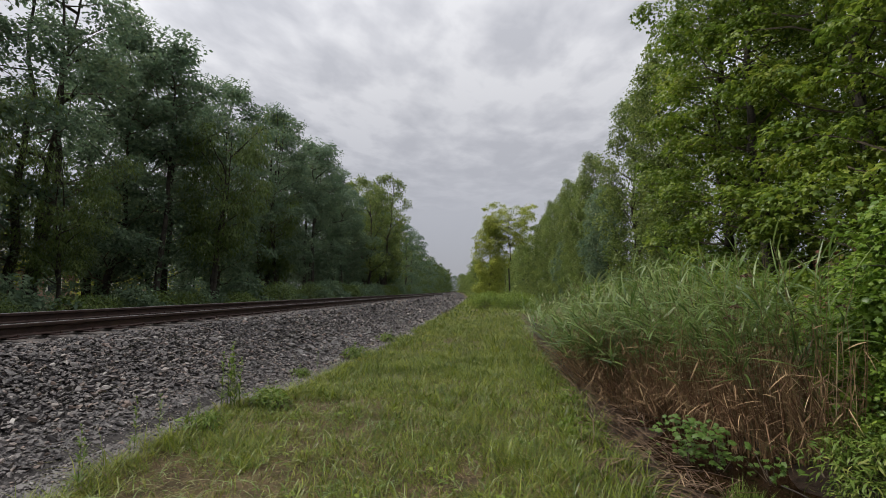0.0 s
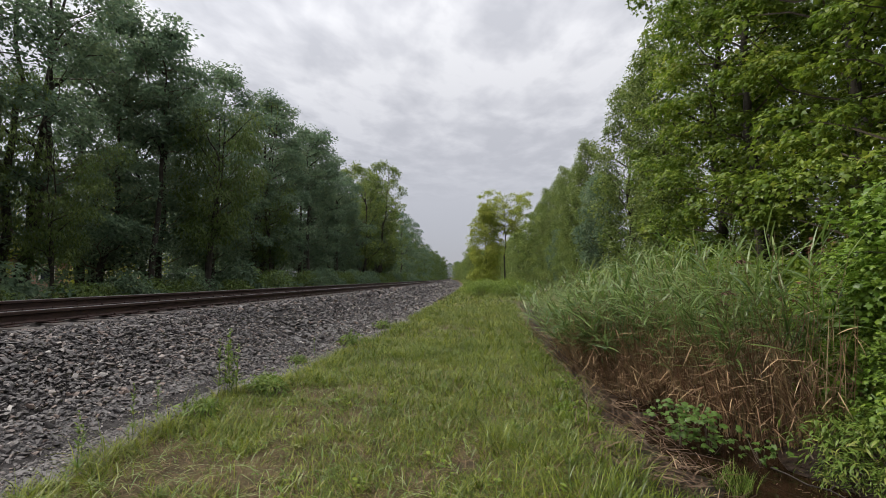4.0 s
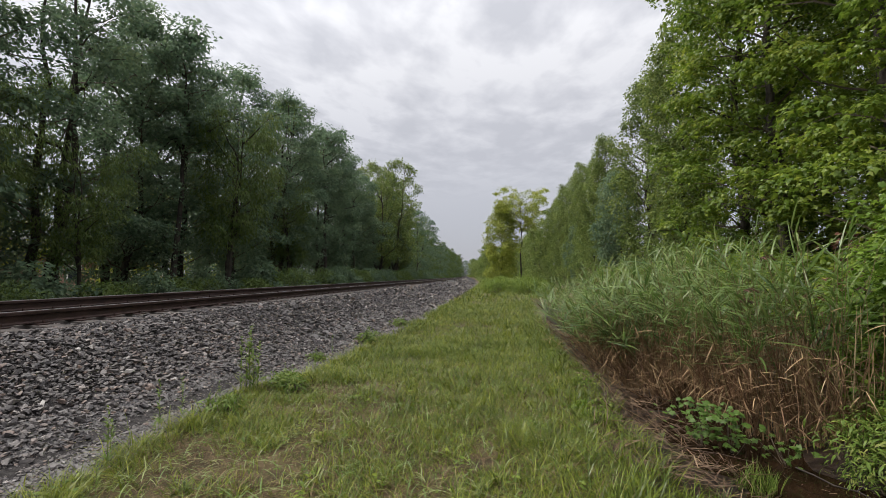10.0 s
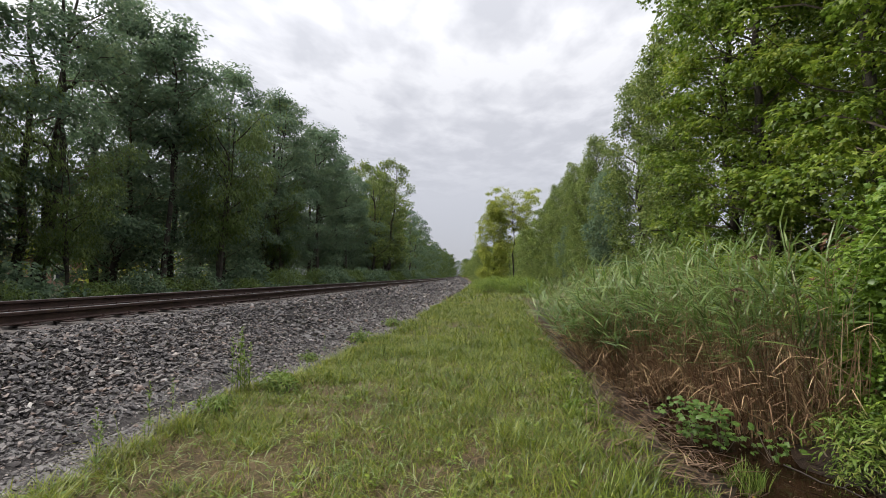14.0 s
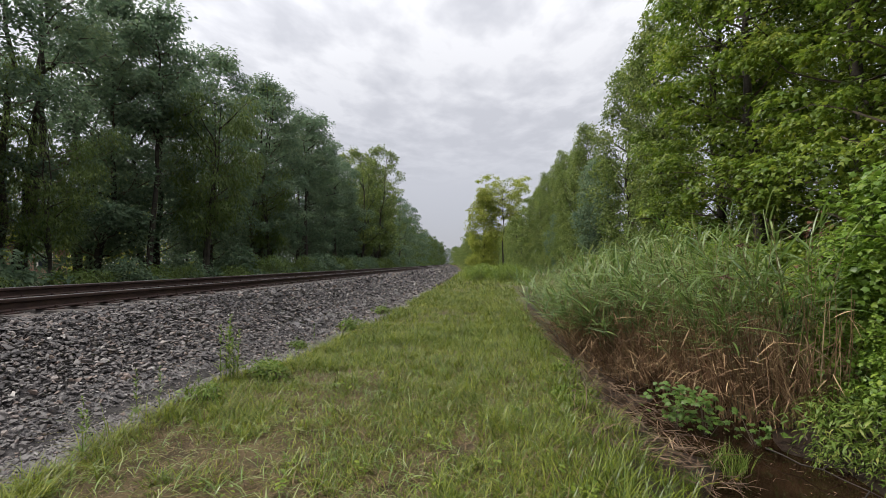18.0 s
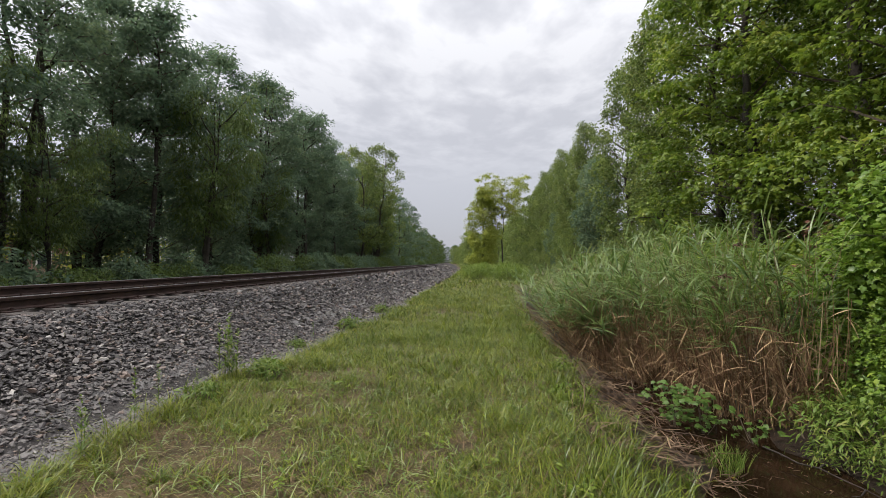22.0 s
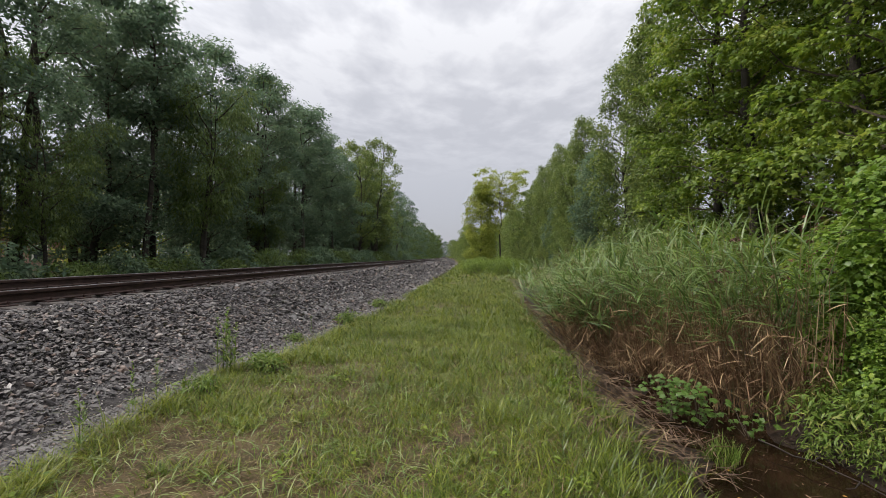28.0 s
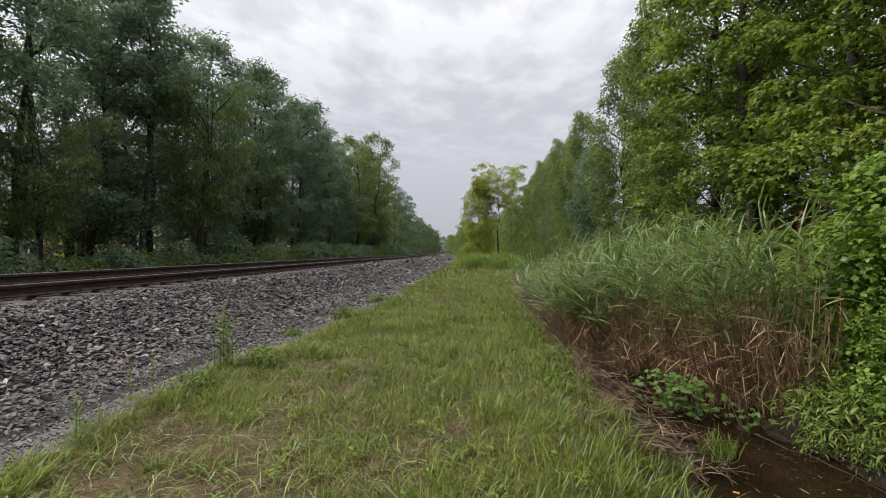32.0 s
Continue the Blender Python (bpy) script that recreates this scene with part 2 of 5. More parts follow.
def water_material():
    m, N, L, p = nodes("ditch_water")
    n = noise_node(N, L, 2.5, 3)
    r = ramp_node(N, [(0.3, (0.006, 0.004, 0.002)), (0.7, (0.02, 0.011, 0.006))])
    L.new(n.outputs[0], r.inputs[0])
    L.new(r.outputs[0], p.inputs["Base Color"])
    p.inputs["Roughness"].default_value, p.inputs["IOR"].default_value = 0.07, 1.33
    p.inputs["Specular IOR Level"].default_value = 0.28
    b = N.new("ShaderNodeBump")
    b.inputs["Strength"].default_value, b.inputs["Distance"].default_value = 0.12, 0.01
    n2 = noise_node(N, L, 9, 2)
    L.new(n2.outputs[0], b.inputs["Height"])
    L.new(b.outputs[0], p.inputs["Normal"])
    return m


M_WATER = water_material()


def cloud_material():
    """A thin cloud sheet: it lets the sky's light through, more or less."""
    m, N, L, p = nodes("cloud_sheet")
    N.remove(p)
    tc = N.new("ShaderNodeTexCoord")
    n = N.new("ShaderNodeTexNoise")
    n.inputs["Scale"].default_value, n.inputs["Detail"].default_value, n.inputs["Roughness"].default_value = 0.0095, 4, 0.5
    n.inputs["Distortion"].default_value = 0.15
    sq = N.new("ShaderNodeMapping")
    sq.inputs["Scale"].default_value = (1.0, 0.6, 1.0)
    sq.inputs["Rotation"].default_value = (0, 0, radians(-28))
    L.new(tc.outputs["Object"], sq.inputs["Vector"])
    L.new(sq.outputs[0], n.inputs["Vector"])
    n2 = N.new("ShaderNodeTexNoise")
    n2.inputs["Scale"].default_value, n2.inputs["Detail"].default_value = 0.002, 3
    L.new(sq.outputs[0], n2.inputs["Vector"])
    a = N.new("ShaderNodeMath")
    L.new(n.outputs[0], a.inputs[0])
    L.new(n2.outputs[0], a.inputs[1])
    h = N.new("ShaderNodeMath")
    h.operation = "MULTIPLY"
    h.inputs[1].default_value = 0.5
    L.new(a.outputs[0], h.inputs[0])
    r = ramp_node(N, [(0.41, (0.68, 0.69, 0.72)), (0.485, (0.82, 0.825, 0.845)), (0.56, (1.0, 1.0, 1.0))])
    L.new(h.outputs[0], r.inputs[0])
    # the far parts of the sheet melt into one grey
    ln = N.new("ShaderNodeVectorMath")
    ln.operation = "LENGTH"
    L.new(tc.outputs["Object"], ln.inputs[0])
    far = N.new("ShaderNodeMapRange")
    far.inputs[1].default_value, far.inputs[2].default_value, far.inputs[4].default_value = 700, 2600, 1.0
    L.new(ln.outputs["Value"], far.inputs[0])
    mx = N.new("ShaderNodeMix")
    mx.data_type = "RGBA"
    mx.inputs[7].default_value = (1.0, 1.0, 1.0, 1)
    L.new(far.outputs[0], mx.inputs[0])
    L.new(r.outputs[0], mx.inputs[6])
    t = N.new("ShaderNodeBsdfTransparent")
    L.new(mx.outputs[2], t.inputs[0])
    L.new(t.outputs[0], N["Material Output"].inputs[0])
    return m


M_CLOUD = cloud_material()

# ---- building helpers ----
rng = np.random.default_rng(7)


def bend_x(y):
    """How far the line has swung towards -x at y: straight at first, then a wide curve."""
    d = np.maximum(np.asarray(y, float) - 30.0, 0.0)
    d2 = np.minimum(d, 400.0)
    return -(d2 ** 2) / 4000.0 - (d - d2) * (400.0 / 2000.0)


def raw_mesh(name, verts, faces, material, smooth=False):
    """A mesh from arrays; faces: an (n, k) array of corners."""
    verts, faces = np.asarray(verts, np.float32), np.asarray(faces, np.int32)
    me = bpy.data.meshes.new(name)
    n, k = faces.shape
    me.vertices.add(len(verts))
    me.vertices.foreach_set("co", verts.ravel())
    me.loops.add(n * k)
    me.loops.foreach_set("vertex_index", faces.ravel())
    me.polygons.add(n)
    me.polygons.foreach_set("loop_start", np.arange(0, n * k, k, dtype=np.int32))
    me.polygons.foreach_set("use_smooth", np.full(n, smooth))
    me.update(calc_edges=True)
    me.materials.append(material)
    return me


def mesh_part(name, me, parent=None, label=""):
    ob = new(name, me)
    ob.parent = parent
    if label:
        tagged(ob, label)
    return ob


def part(name, bm, material, parent=None, label=""):
    me = bpy.data.meshes.new(name)
    bm.to_mesh(me)
    bm.free()
    me.materials.append(material)
    return mesh_part(name, me, parent, label)


def base_empty(name, x, y, z, rz=0.0, label="", category="", group="", kind=""):
    ob = new(name)
    ob.empty_display_size = 0.2
    ob.matrix_basis = pose(x, y, z, 0, 0, rz)
    return tagged(ob, label, category, group, kind)


def unit(v):
    return v / np.maximum(np.linalg.norm(v, axis=-1, keepdims=True), 1e-9)


def frames(direction, normal):
    """Turn matrices (n, 3, 3) whose columns are side, along, normal."""
    y = unit(direction)
    x = unit(np.cross(y, normal))
    z = np.cross(x, y)
    return np.stack([x, y, z], -1)


def scatter(tv, tf, mats, sizes, locs):
    """Copies of a template (verts, faces) as one pair of arrays. sizes: (n,) or (n, 3)."""
    tv, tf = np.asarray(tv, float), np.asarray(tf, int)
    n = len(locs)
    s = np.asarray(sizes, float)
    s = s[:, None] * np.ones(3) if s.ndim == 1 else s
    v = np.einsum("nij,nkj->nki", mats, tv[None] * s[:, None, :]) + locs[:, None, :]
    f = tf[None] + (np.arange(n) * len(tv))[:, None, None]
    return v.reshape(-1, 3), f.reshape(-1, tf.shape[1])


def joined(pieces):
    vs, fs, o = [], [], 0
    for v, f in pieces:
        vs.append(v)
        fs.append(np.asarray(f) + o)
        o += len(v)
    return np.concatenate(vs), np.concatenate(fs)


def tube(path, radii, sides=6, twist=0.0):
    """A tapered tube of quads along a path."""
    path, radii = np.asarray(path, float), np.asarray(radii, float)
    t = unit(np.gradient(path, axis=0))
    ref = np.array([0.31, 0.95, 0.05]) if abs(t[0][2]) > 0.7 else np.array([0.05, 0.1, 1.0])
    u = unit(np.cross(t, ref))
    w = np.cross(t, u)
    a = np.arange(sides) * 2 * np.pi / sides + twist
    ring = u[:, None, :] * np.cos(a)[None, :, None] + w[:, None, :] * np.sin(a)[None, :, None]
    v = (path[:, None, :] + ring * radii[:, None, None]).reshape(-1, 3)
    i, j = np.meshgrid(np.arange(len(path) - 1), np.arange(sides), indexing="ij")
    k = (j + 1) % sides
    f = np.stack([i * sides + j, i * sides + k, (i + 1) * sides + k, (i + 1) * sides + j], -1).reshape(-1, 4)
    return v, f


def wander(a, b, n, amount, r):
    """A path from a to b that strays a little."""
    a, b = np.asarray(a, float), np.asarray(b, float)
    t = np.linspace(0, 1, n)[:, None]
    off = np.cumsum(r.normal(0, amount, (n, 3)), 0)
    off -= t * off[-1] + (1 - t) * off[0]
    return a + (b - a) * t + off


# leaf templates: x across, y along, z up from the blade
LEAF_SIMPLE = ([(0, 0, 0), (-0.30, 0.45, 0.06), (0, 1.0, -0.12), (0.30, 0.45, 0.06)], [(0, 1, 2), (0, 2, 3)])
LEAF_OVAL = ([(0, 0, 0), (-0.26, 0.3, 0.07), (-0.24, 0.65, 0.05), (0, 1.0, -0.14), (0.24, 0.65, 0.05), (0.26, 0.3, 0.07), (0, 0.5, 0)],
             [(0, 1, 6), (1, 2, 6), (2, 3, 6), (3, 4, 6), (4, 5, 6), (5, 0, 6)])
LEAF_LOBED = ([(0, 0, 0), (-0.42, 0.10, -0.05), (-0.31, 0.33, 0.03), (-0.54, 0.62, -0.08), (-0.25, 0.66, 0.03), (0, 1.05, -0.12),
               (0.25, 0.66, 0.03), (0.54, 0.62, -0.08), (0.31, 0.33, 0.03), (0.42, 0.10, -0.05)],
              [(0, 1, 2), (2, 3, 4), (0, 2, 4), (0, 4, 6), (4, 5, 6), (0, 6, 8), (6, 7, 8), (0, 8, 9)])
LEAF_THREE = ([(0, 0, 0), (-0.55, 0.42, -0.06), (-0.22, 0.52, 0.02), (0, 1.08, -0.12), (0.22, 0.52, 0.02), (0.55, 0.42, -0.06)],
              [(0, 1, 2), (0, 2, 4), (2, 3, 4), (0, 4, 5)])
LEAF_LONG = ([(0, 0, 0), (-0.10, 0.35, 0.04), (0, 1.0, -0.22), (0.10, 0.35, 0.04), (-0.07, 0.7, -0.04), (0.07, 0.7, -0.04)],
             [(0, 1, 3), (1, 4, 5), (1, 5, 3), (4, 2, 5)])


def leaf_domes(template, centres, outward, per, radius, size, r, droop=0.35, flat=0.5, loose=0.25, jitter=0.33, up=0.55):
    """Leaves laid like shingles over small uneven domes, some of them loose."""
    n = len(centres) * per
    c, o = np.repeat(centres, per, 0), np.repeat(outward, per, 0)
    rad = np.repeat(np.broadcast_to(radius, (len(centres),)), per)
    v = unit(r.normal(0, 1, (n, 3)) + o * 0.35 + np.array([0, 0, up]))
    shell = np.where(r.uniform(0, 1, n) < loose, r.uniform(0.2, 1.25, n), r.uniform(0.82, 1.06, n))
    lump = 1 + 0.22 * np.sin(v[:, 0] * 5 + c[:, 2] * 3) * np.sin(v[:, 1] * 6 + c[:, 0] * 4)
    loc = c + v * (rad * shell * lump)[:, None] * np.array([1, 1, flat])
    loc[:, 2] -= droop * 0.35 * rad * (1 - v[:, 2]).clip(0, 2)
    normal = unit(v * np.array([0.8, 0.8, 1.0]) + np.array([0, 0, 0.45]) + r.normal(0, jitter, (n, 3)))
    along = unit(v * np.array([1, 1, 0.2]) + np.array([0, 0, -droop]) + r.normal(0, 0.5, (n, 3)))
    return scatter(*template, frames(along, normal), size * r.uniform(0.6, 1.3, n), loc)


def crown_envelope(h, base, radius, r, n, fullness=0.6, top=0.5):
    """Clump centres of a shrub between base and h, nearer to the outside, with the way out."""
    u = r.uniform(0, 1, n) ** 0.85
    z = base + (h - base) * u
    prof = np.sin(np.pi * np.clip(u ** top * 0.86 + 0.12, 0, 1)) ** 0.7
    a = r.uniform(0, 2 * np.pi, n)
    lob = 1 + 0.28 * np.sin(a * 3 + z * 0.8 + r.uniform(0, 6)) + 0.2 * np.sin(a * 5 - z * 1.3 + r.uniform(0, 6))
    q = radius * prof * lob * (fullness + (1 - fullness) * np.sqrt(r.uniform(0, 1, n)))
    c = np.stack([np.cos(a) * q, np.sin(a) * q, z], -1)
    out = unit(np.stack([np.cos(a), np.sin(a), 0.35 + 0 * a], -1))
    return c, out


def tree_parts(seed, h, base, radius, boughs, clumps, per, size, template, leaf_mat, spread=0.34, trunk_r=None, forks=1, shape="oval", rise=0.45, flat=0.5, droop=0.35, bare=0.25, loose=0.25, jitter=0.33, up=0.55):
    """Meshes of one tree: trunk, limbs and crown. Boughs grow from the trunk and carry sprays of leaves."""
    r = np.random.default_rng(seed)
    trunk_r = trunk_r or h * 0.013
    trunks, tops = [], []
    for k in range(forks):
        a = r.uniform(0, 6.28)
        lean = (0.03 if forks == 1 else 0.10) * h
        tip = np.array([math.cos(a) * lean, math.sin(a) * lean, h * 0.97])
        foot = np.array([math.cos(a) * 0.25 * (forks > 1), math.sin(a) * 0.25 * (forks > 1), -0.35])
        p = wander(foot, tip, 14, h * 0.008, r)
        rad = trunk_r * (1 - 0.92 * np.linspace(0, 1, 14) ** 0.9)
        rad[0] *= 1.5
        trunks.append(tube(p, rad, 8))
        tops.append(p)
    trunk = raw_mesh("trunk", *joined(trunks), M_BARK, True)
    limb_meshes, twigs, cs, outs = [], [], [], []
    a0 = r.uniform(0, 6.28)
    for i in range(boughs):
        p0 = tops[i % forks]
        u = (i + r.uniform(0, 1)) / boughs
        z = base + (h - base) * u
        if shape == "oval":
            prof = math.sin(math.pi * (0.16 + 0.80 * u)) ** 0.8
        elif shape == "column":
            prof = (1.0 if u < 0.6 else math.cos((u - 0.6) / 0.4 * 1.35)) * (0.85 + 0.15 * math.sin(u * 9 + seed))
        else:
            prof = 0.45 + 0.55 * u
        reach = max(radius * prof * r.uniform(0.62, 1.22), 0.35)
        a = a0 + i * 2.399 + r.uniform(-0.35, 0.35)
        zs = max(z - reach * rise, 0.3)
        k = np.interp(zs, p0[:, 2], np.arange(14))
        s = p0[int(k)] + (p0[min(int(k) + 1, 13)] - p0[int(k)]) * (k - int(k))
        way = np.array([math.cos(a), math.sin(a), 0])
        e = s + way * reach + np.array([0, 0, (z - zs)])
        w = wander(s, e, 6, 0.07 * reach ** 0.5, r)
        w[3:5, 2] += 0.06 * reach
        if i % max(boughs // 7, 1) == 0:
            limb_meshes.append(raw_mesh("limb", *tube(w, trunk_r * 0.36 * np.linspace(1, 0.15, 6), 5), M_BARK, True))
        else:
            twigs.append(tube(w, np.maximum(trunk_r * 0.2 * np.linspace(1, 0.15, 6), 0.006), 3))
        t = bare + (1 - bare) * np.sqrt(r.uniform(0, 1, clumps))
        c = np.stack([np.interp(t, np.linspace(0, 1, 6), w[:, q]) for q in range(3)], -1)
        wide = reach * 0.36 * t + 0.12
        side = np.array([-way[1], way[0], 0])
        c += side * (r.uniform(-1, 1, clumps) * wide)[:, None] + np.array([0, 0, 1.0]) * r.normal(0.05, 0.16, clumps)[:, None]
        cs.append(c)
        outs.append(np.repeat(unit(way + np.array([0, 0, 0.3]))[None], clumps, 0))
    c, out = np.concatenate(cs), np.concatenate(outs)
    twig = raw_mesh("branchwork", *joined(twigs), M_TWIG)
    crown = raw_mesh("crown", *leaf_domes(template, c, out, per, spread * r.uniform(0.55, 1.35, len(c)), size, r, droop, flat, loose, jitter, up), leaf_mat)
    return trunk, limb_meshes, twig, crown


def build_tree(name, meshes, x, y, z, rz, label, category="tree", group=""):
    trunk, limb_meshes, twig, crown = meshes
    t = base_empty(name, x, y, z, rz, label, category, group)
    mesh_part("trunk", trunk, t)
    for lm in limb_meshes:
        mesh_part("limb", lm, t)
    tagged(mesh_part("branchwork", twig, t), kind="stuff")
    tagged(mesh_part("crown", crown, t), kind="stuff")
    return t

# ---- the ground: track bed, grass strip, ditch ----
PROFILE_X = [-400, -60, -14, -10.6, -9.9, -8.35, -8.1, -5.38, -5.0, -4.7, -3.35, -3.0, 0.75, 1.25, 1.8, 2.55, 3.15, 4.3, 5.6, 60, 400]
PROFILE_Z = [0.3, 0.2, 0.15, 0.08, 0.10, 0.80, 0.86, 0.782, 0.812, 0.73, 0.07, 0.0, 0.0, -0.16, -0.38, -0.5, -0.33, -0.08, 0.12, 0.35, 0.8]
PROFILE_FLAT = [0.3, 0.2, 0.15, 0.08, 0.10, 0.80, 0.86, 0.782, 0.812, 0.73, 0.07, 0.0, 0.0, 0.0, 0.0, 0.02, 0.05, 0.08, 0.12, 0.35, 0.8]


def bumps(x, y):
    return 0.018 * np.sin(x * 2.1 + y * 0.7) * np.sin(y * 1.3 - x * 0.4) + 0.03 * np.sin(x * 0.53 + 1.1) * np.sin(y * 0.41)


def ditch_shift(y):
    """The ditch draws away from the track as it goes on."""
    return 0.055 * np.clip(np.asarray(y, float) - 4.0, 0, 40)


def ground_z(u, y):
    """Height of the ground at u metres across (measured from the line of the track) and y along."""
    u, y = np.asarray(u, float), np.asarray(y, float)
    k = np.clip((y - 28.0) / 12.0, 0, 1)
    u = u - ditch_shift(y) * np.clip(u / 0.9, 0, 1)
    z = np.interp(u, PROFILE_X, PROFILE_Z) * (1 - k) + np.interp(u, PROFILE_X, PROFILE_FLAT) * k
    rough = 0.055 * np.sin(2.7 * y + 1.3 * u) * np.sin(1.9 * u - 0.8 * y + 2.0) + 0.03 * np.sin(6.1 * y - 3.0 * u)
    z = z + rough * np.clip((u - 1.25) / 0.3, 0, 1) * np.clip((5.0 - u) / 0.5, 0, 1) * (1 - k)
    off_bed = np.clip(np.maximum(u + 3.0, -10.4 - u) / 1.0, 0, 1)
    return z + bumps(u, y) * off_bed


def strip_sheet(name, us, ys, lift, material, ragged=0.0, follow=False):
    us, ys = np.asarray(us, float), np.asarray(ys, float)
    U, Y = np.meshgrid(us, ys)
    if follow:
        U = U + ditch_shift(Y)
    if ragged:
        j = rng.normal(0, ragged, len(ys))
        U[:, -1] += j + 0.12 * np.sin(ys * 1.7) + 0.08 * np.sin(ys * 4.1)
        U[:, 0] += rng.normal(0, ragged, len(ys))
    Z = ground_z(U, Y) + lift
    v = np.stack([U + bend_x(Y), Y, Z], -1).reshape(-1, 3)
    nu = len(us)
    i, j = np.meshgrid(np.arange(len(ys) - 1), np.arange(nu - 1), indexing="ij")
    a = i * nu + j
    f = np.stack([a, a + 1, a + nu + 1, a + nu], -1).reshape(-1, 4)
    return new(name, raw_mesh(name, v, f, material, True))


Y_NEAR = np.concatenate([np.arange(-30, 0, 3.0), np.arange(0, 30, 0.25), np.arange(30, 80, 1.5), np.arange(80, 400, 12.0), np.arange(400, 2600, 150.0)])
U_ALL = np.concatenate([[-1500, -600, -250, -120, -60, -30, -20, -14, -12], np.arange(-10.6, -2.9, 0.35), np.arange(-2.9, 6.0, 0.16), [6.5, 8, 10, 14, 20, 40, 80, 200, 500, 1500]])
ground = tagged(strip_sheet("ground", U_ALL, Y_NEAR, 0.0, M_SOIL), "brown soil and thatch under the grass and trees", "ground", kind="structure")
Y_BED = Y_NEAR[(Y_NEAR > -25) & (Y_NEAR < 500)]
bed = tagged(strip_sheet("ballast_bed", np.arange(-10.1, -3.05, 0.3), Y_BED, 0.012, M_BED), "raised bed of dark grey crushed stone", "track bed", kind="structure")


def toe_line(y):
    """Where the grass begins beside the gravel."""
    return np.interp(y, [2, 3.5, 5.6, 6.5, 10, 25, 60], [-2.85, -2.98, -3.1, -2.68, -2.58, -2.45, -2.4])


def gravel_sheet():
    ys = np.arange(-20, 26, 0.2)
    k = np.linspace(0, 1, 14)
    edge = toe_line(ys) + 0.10 * np.sin(ys * 1.7) + 0.07 * np.sin(ys * 4.1) + rng.normal(0, 0.03, len(ys)) + 0.1
    U = -3.75 + (edge + 3.75)[:, None] * k[None]
    Y = np.repeat(ys[:, None], 14, 1)
    Z = ground_z(U, Y) + 0.022
    Z[:, -1] -= 0.05
    Z[:, -2] -= 0.012
    v = np.stack([U + bend_x(Y), Y, Z], -1).reshape(-1, 3)
    a, b = np.meshgrid(np.arange(len(ys) - 1), np.arange(13), indexing="ij")
    q = a * 14 + b
    f = np.stack([q, q + 1, q + 15, q + 14], -1).reshape(-1, 4)
    return new("gravel_edge", raw_mesh("gravel_edge", v, f, M_GRIT, True))


tagged(gravel_sheet(), "thin strip of pale fine gravel along the bed", "gravel", kind="structure")
mud = tagged(strip_sheet("mud_bank", np.arange(1.1, 4.3, 0.15), Y_NEAR[(Y_NEAR > -28) & (Y_NEAR < 27)], 0.014, M_MUD, 0.08, True), "wet brown mud bank of the ditch", "mud", kind="structure")


def build_water():
    ys = np.arange(-27, 9, 0.4)
    us = np.linspace(1.35, 3.75, 10)
    U, Y = np.meshgrid(us, ys)
    v = np.stack([U + ditch_shift(Y), Y, np.full_like(U, -0.345)], -1).reshape(-1, 3)
    i, j = np.meshgrid(np.arange(len(ys) - 1), np.arange(9), indexing="ij")
    a = i * 10 + j
    f = np.stack([a, a + 1, a + 11, a + 10], -1).reshape(-1, 4)
    tagged(new("water", raw_mesh("water", v, f, M_WATER, True)), "still dark brown water in the ditch", "water", kind="structure")


build_water()


def build_clouds():
    bm = bmesh.new()
    bmesh.ops.create_grid(bm, x_segments=8, y_segments=8, size=6000)
    ob = part("cloud_layer", bm, M_CLOUD)
    ob.location = (0, 0, 420)
    return tagged(ob, "broken grey and white cloud layer drifting across the sky", "clouds", kind="structure")


clouds = build_clouds()

# ---- the railway ----
RAIL_NEAR, RAIL_FAR, RAIL_Z, CANT = -5.6, -7.1, 1.03, 0.055
RAIL_PROFILE = [(-0.070, 0.0), (0.070, 0.0), (0.070, 0.012), (0.012, 0.028), (0.009, 0.098), (0.036, 0.110), (0.037, 0.141), (0.028, 0.150),
                (-0.028, 0.150), (-0.037, 0.141), (-0.036, 0.110), (-0.009, 0.098), (-0.012, 0.028), (-0.070, 0.012)]


def extrude_line(profile, u, z, ys):
    ys = np.asarray(ys, float)
    pr = np.asarray(profile, float)
    n = len(pr)
    v = np.stack([np.stack([u + pr[:, 0] + bend_x(y), np.full(n, y), z + pr[:, 1]], -1) for y in ys]).reshape(-1, 3)
    i, j = np.meshgrid(np.arange(len(ys) - 1), np.arange(n), indexing="ij")
    k = (j + 1) % n
    return v, np.stack([i * n + j, i * n + k, (i + 1) * n + k, (i + 1) * n + j], -1).reshape(-1, 4)


def build_rails():
    ys = np.concatenate([np.arange(-25, 60, 2.5), np.arange(60, 460, 8.0)])
    for u, z in ((RAIL_NEAR, RAIL_Z - 0.150), (RAIL_FAR, RAIL_Z + CANT - 0.150)):
        rail = base_empty("rail", 0, 0, 0, 0, "rusty brown steel rail with a worn bright head on the ties", "rail", "rails of the track")
        mesh_part("rail_body", raw_mesh("rail_body", *extrude_line(RAIL_PROFILE, u, z, ys), M_RUST), rail)
        top = [(-0.026, 0.1505), (0.026, 0.1505), (0.024, 0.1525), (-0.024, 0.1525)]
        mesh_part("rail_head", raw_mesh("rail_head", *extrude_line(top, u, z, ys), M_HEAD), rail, "worn bright running surface")


build_rails()


def box_bm(sx, sy, sz, bevel=0.008, segs=1):
    bm = bmesh.new()
    bmesh.ops.create_cube(bm, size=1.0)
    bmesh.ops.scale(bm, vec=(sx, sy, sz), verts=bm.verts)
    bmesh.ops.bevel(bm, geom=bm.edges[:], offset=bevel, segments=segs, affect="EDGES")
    return bm


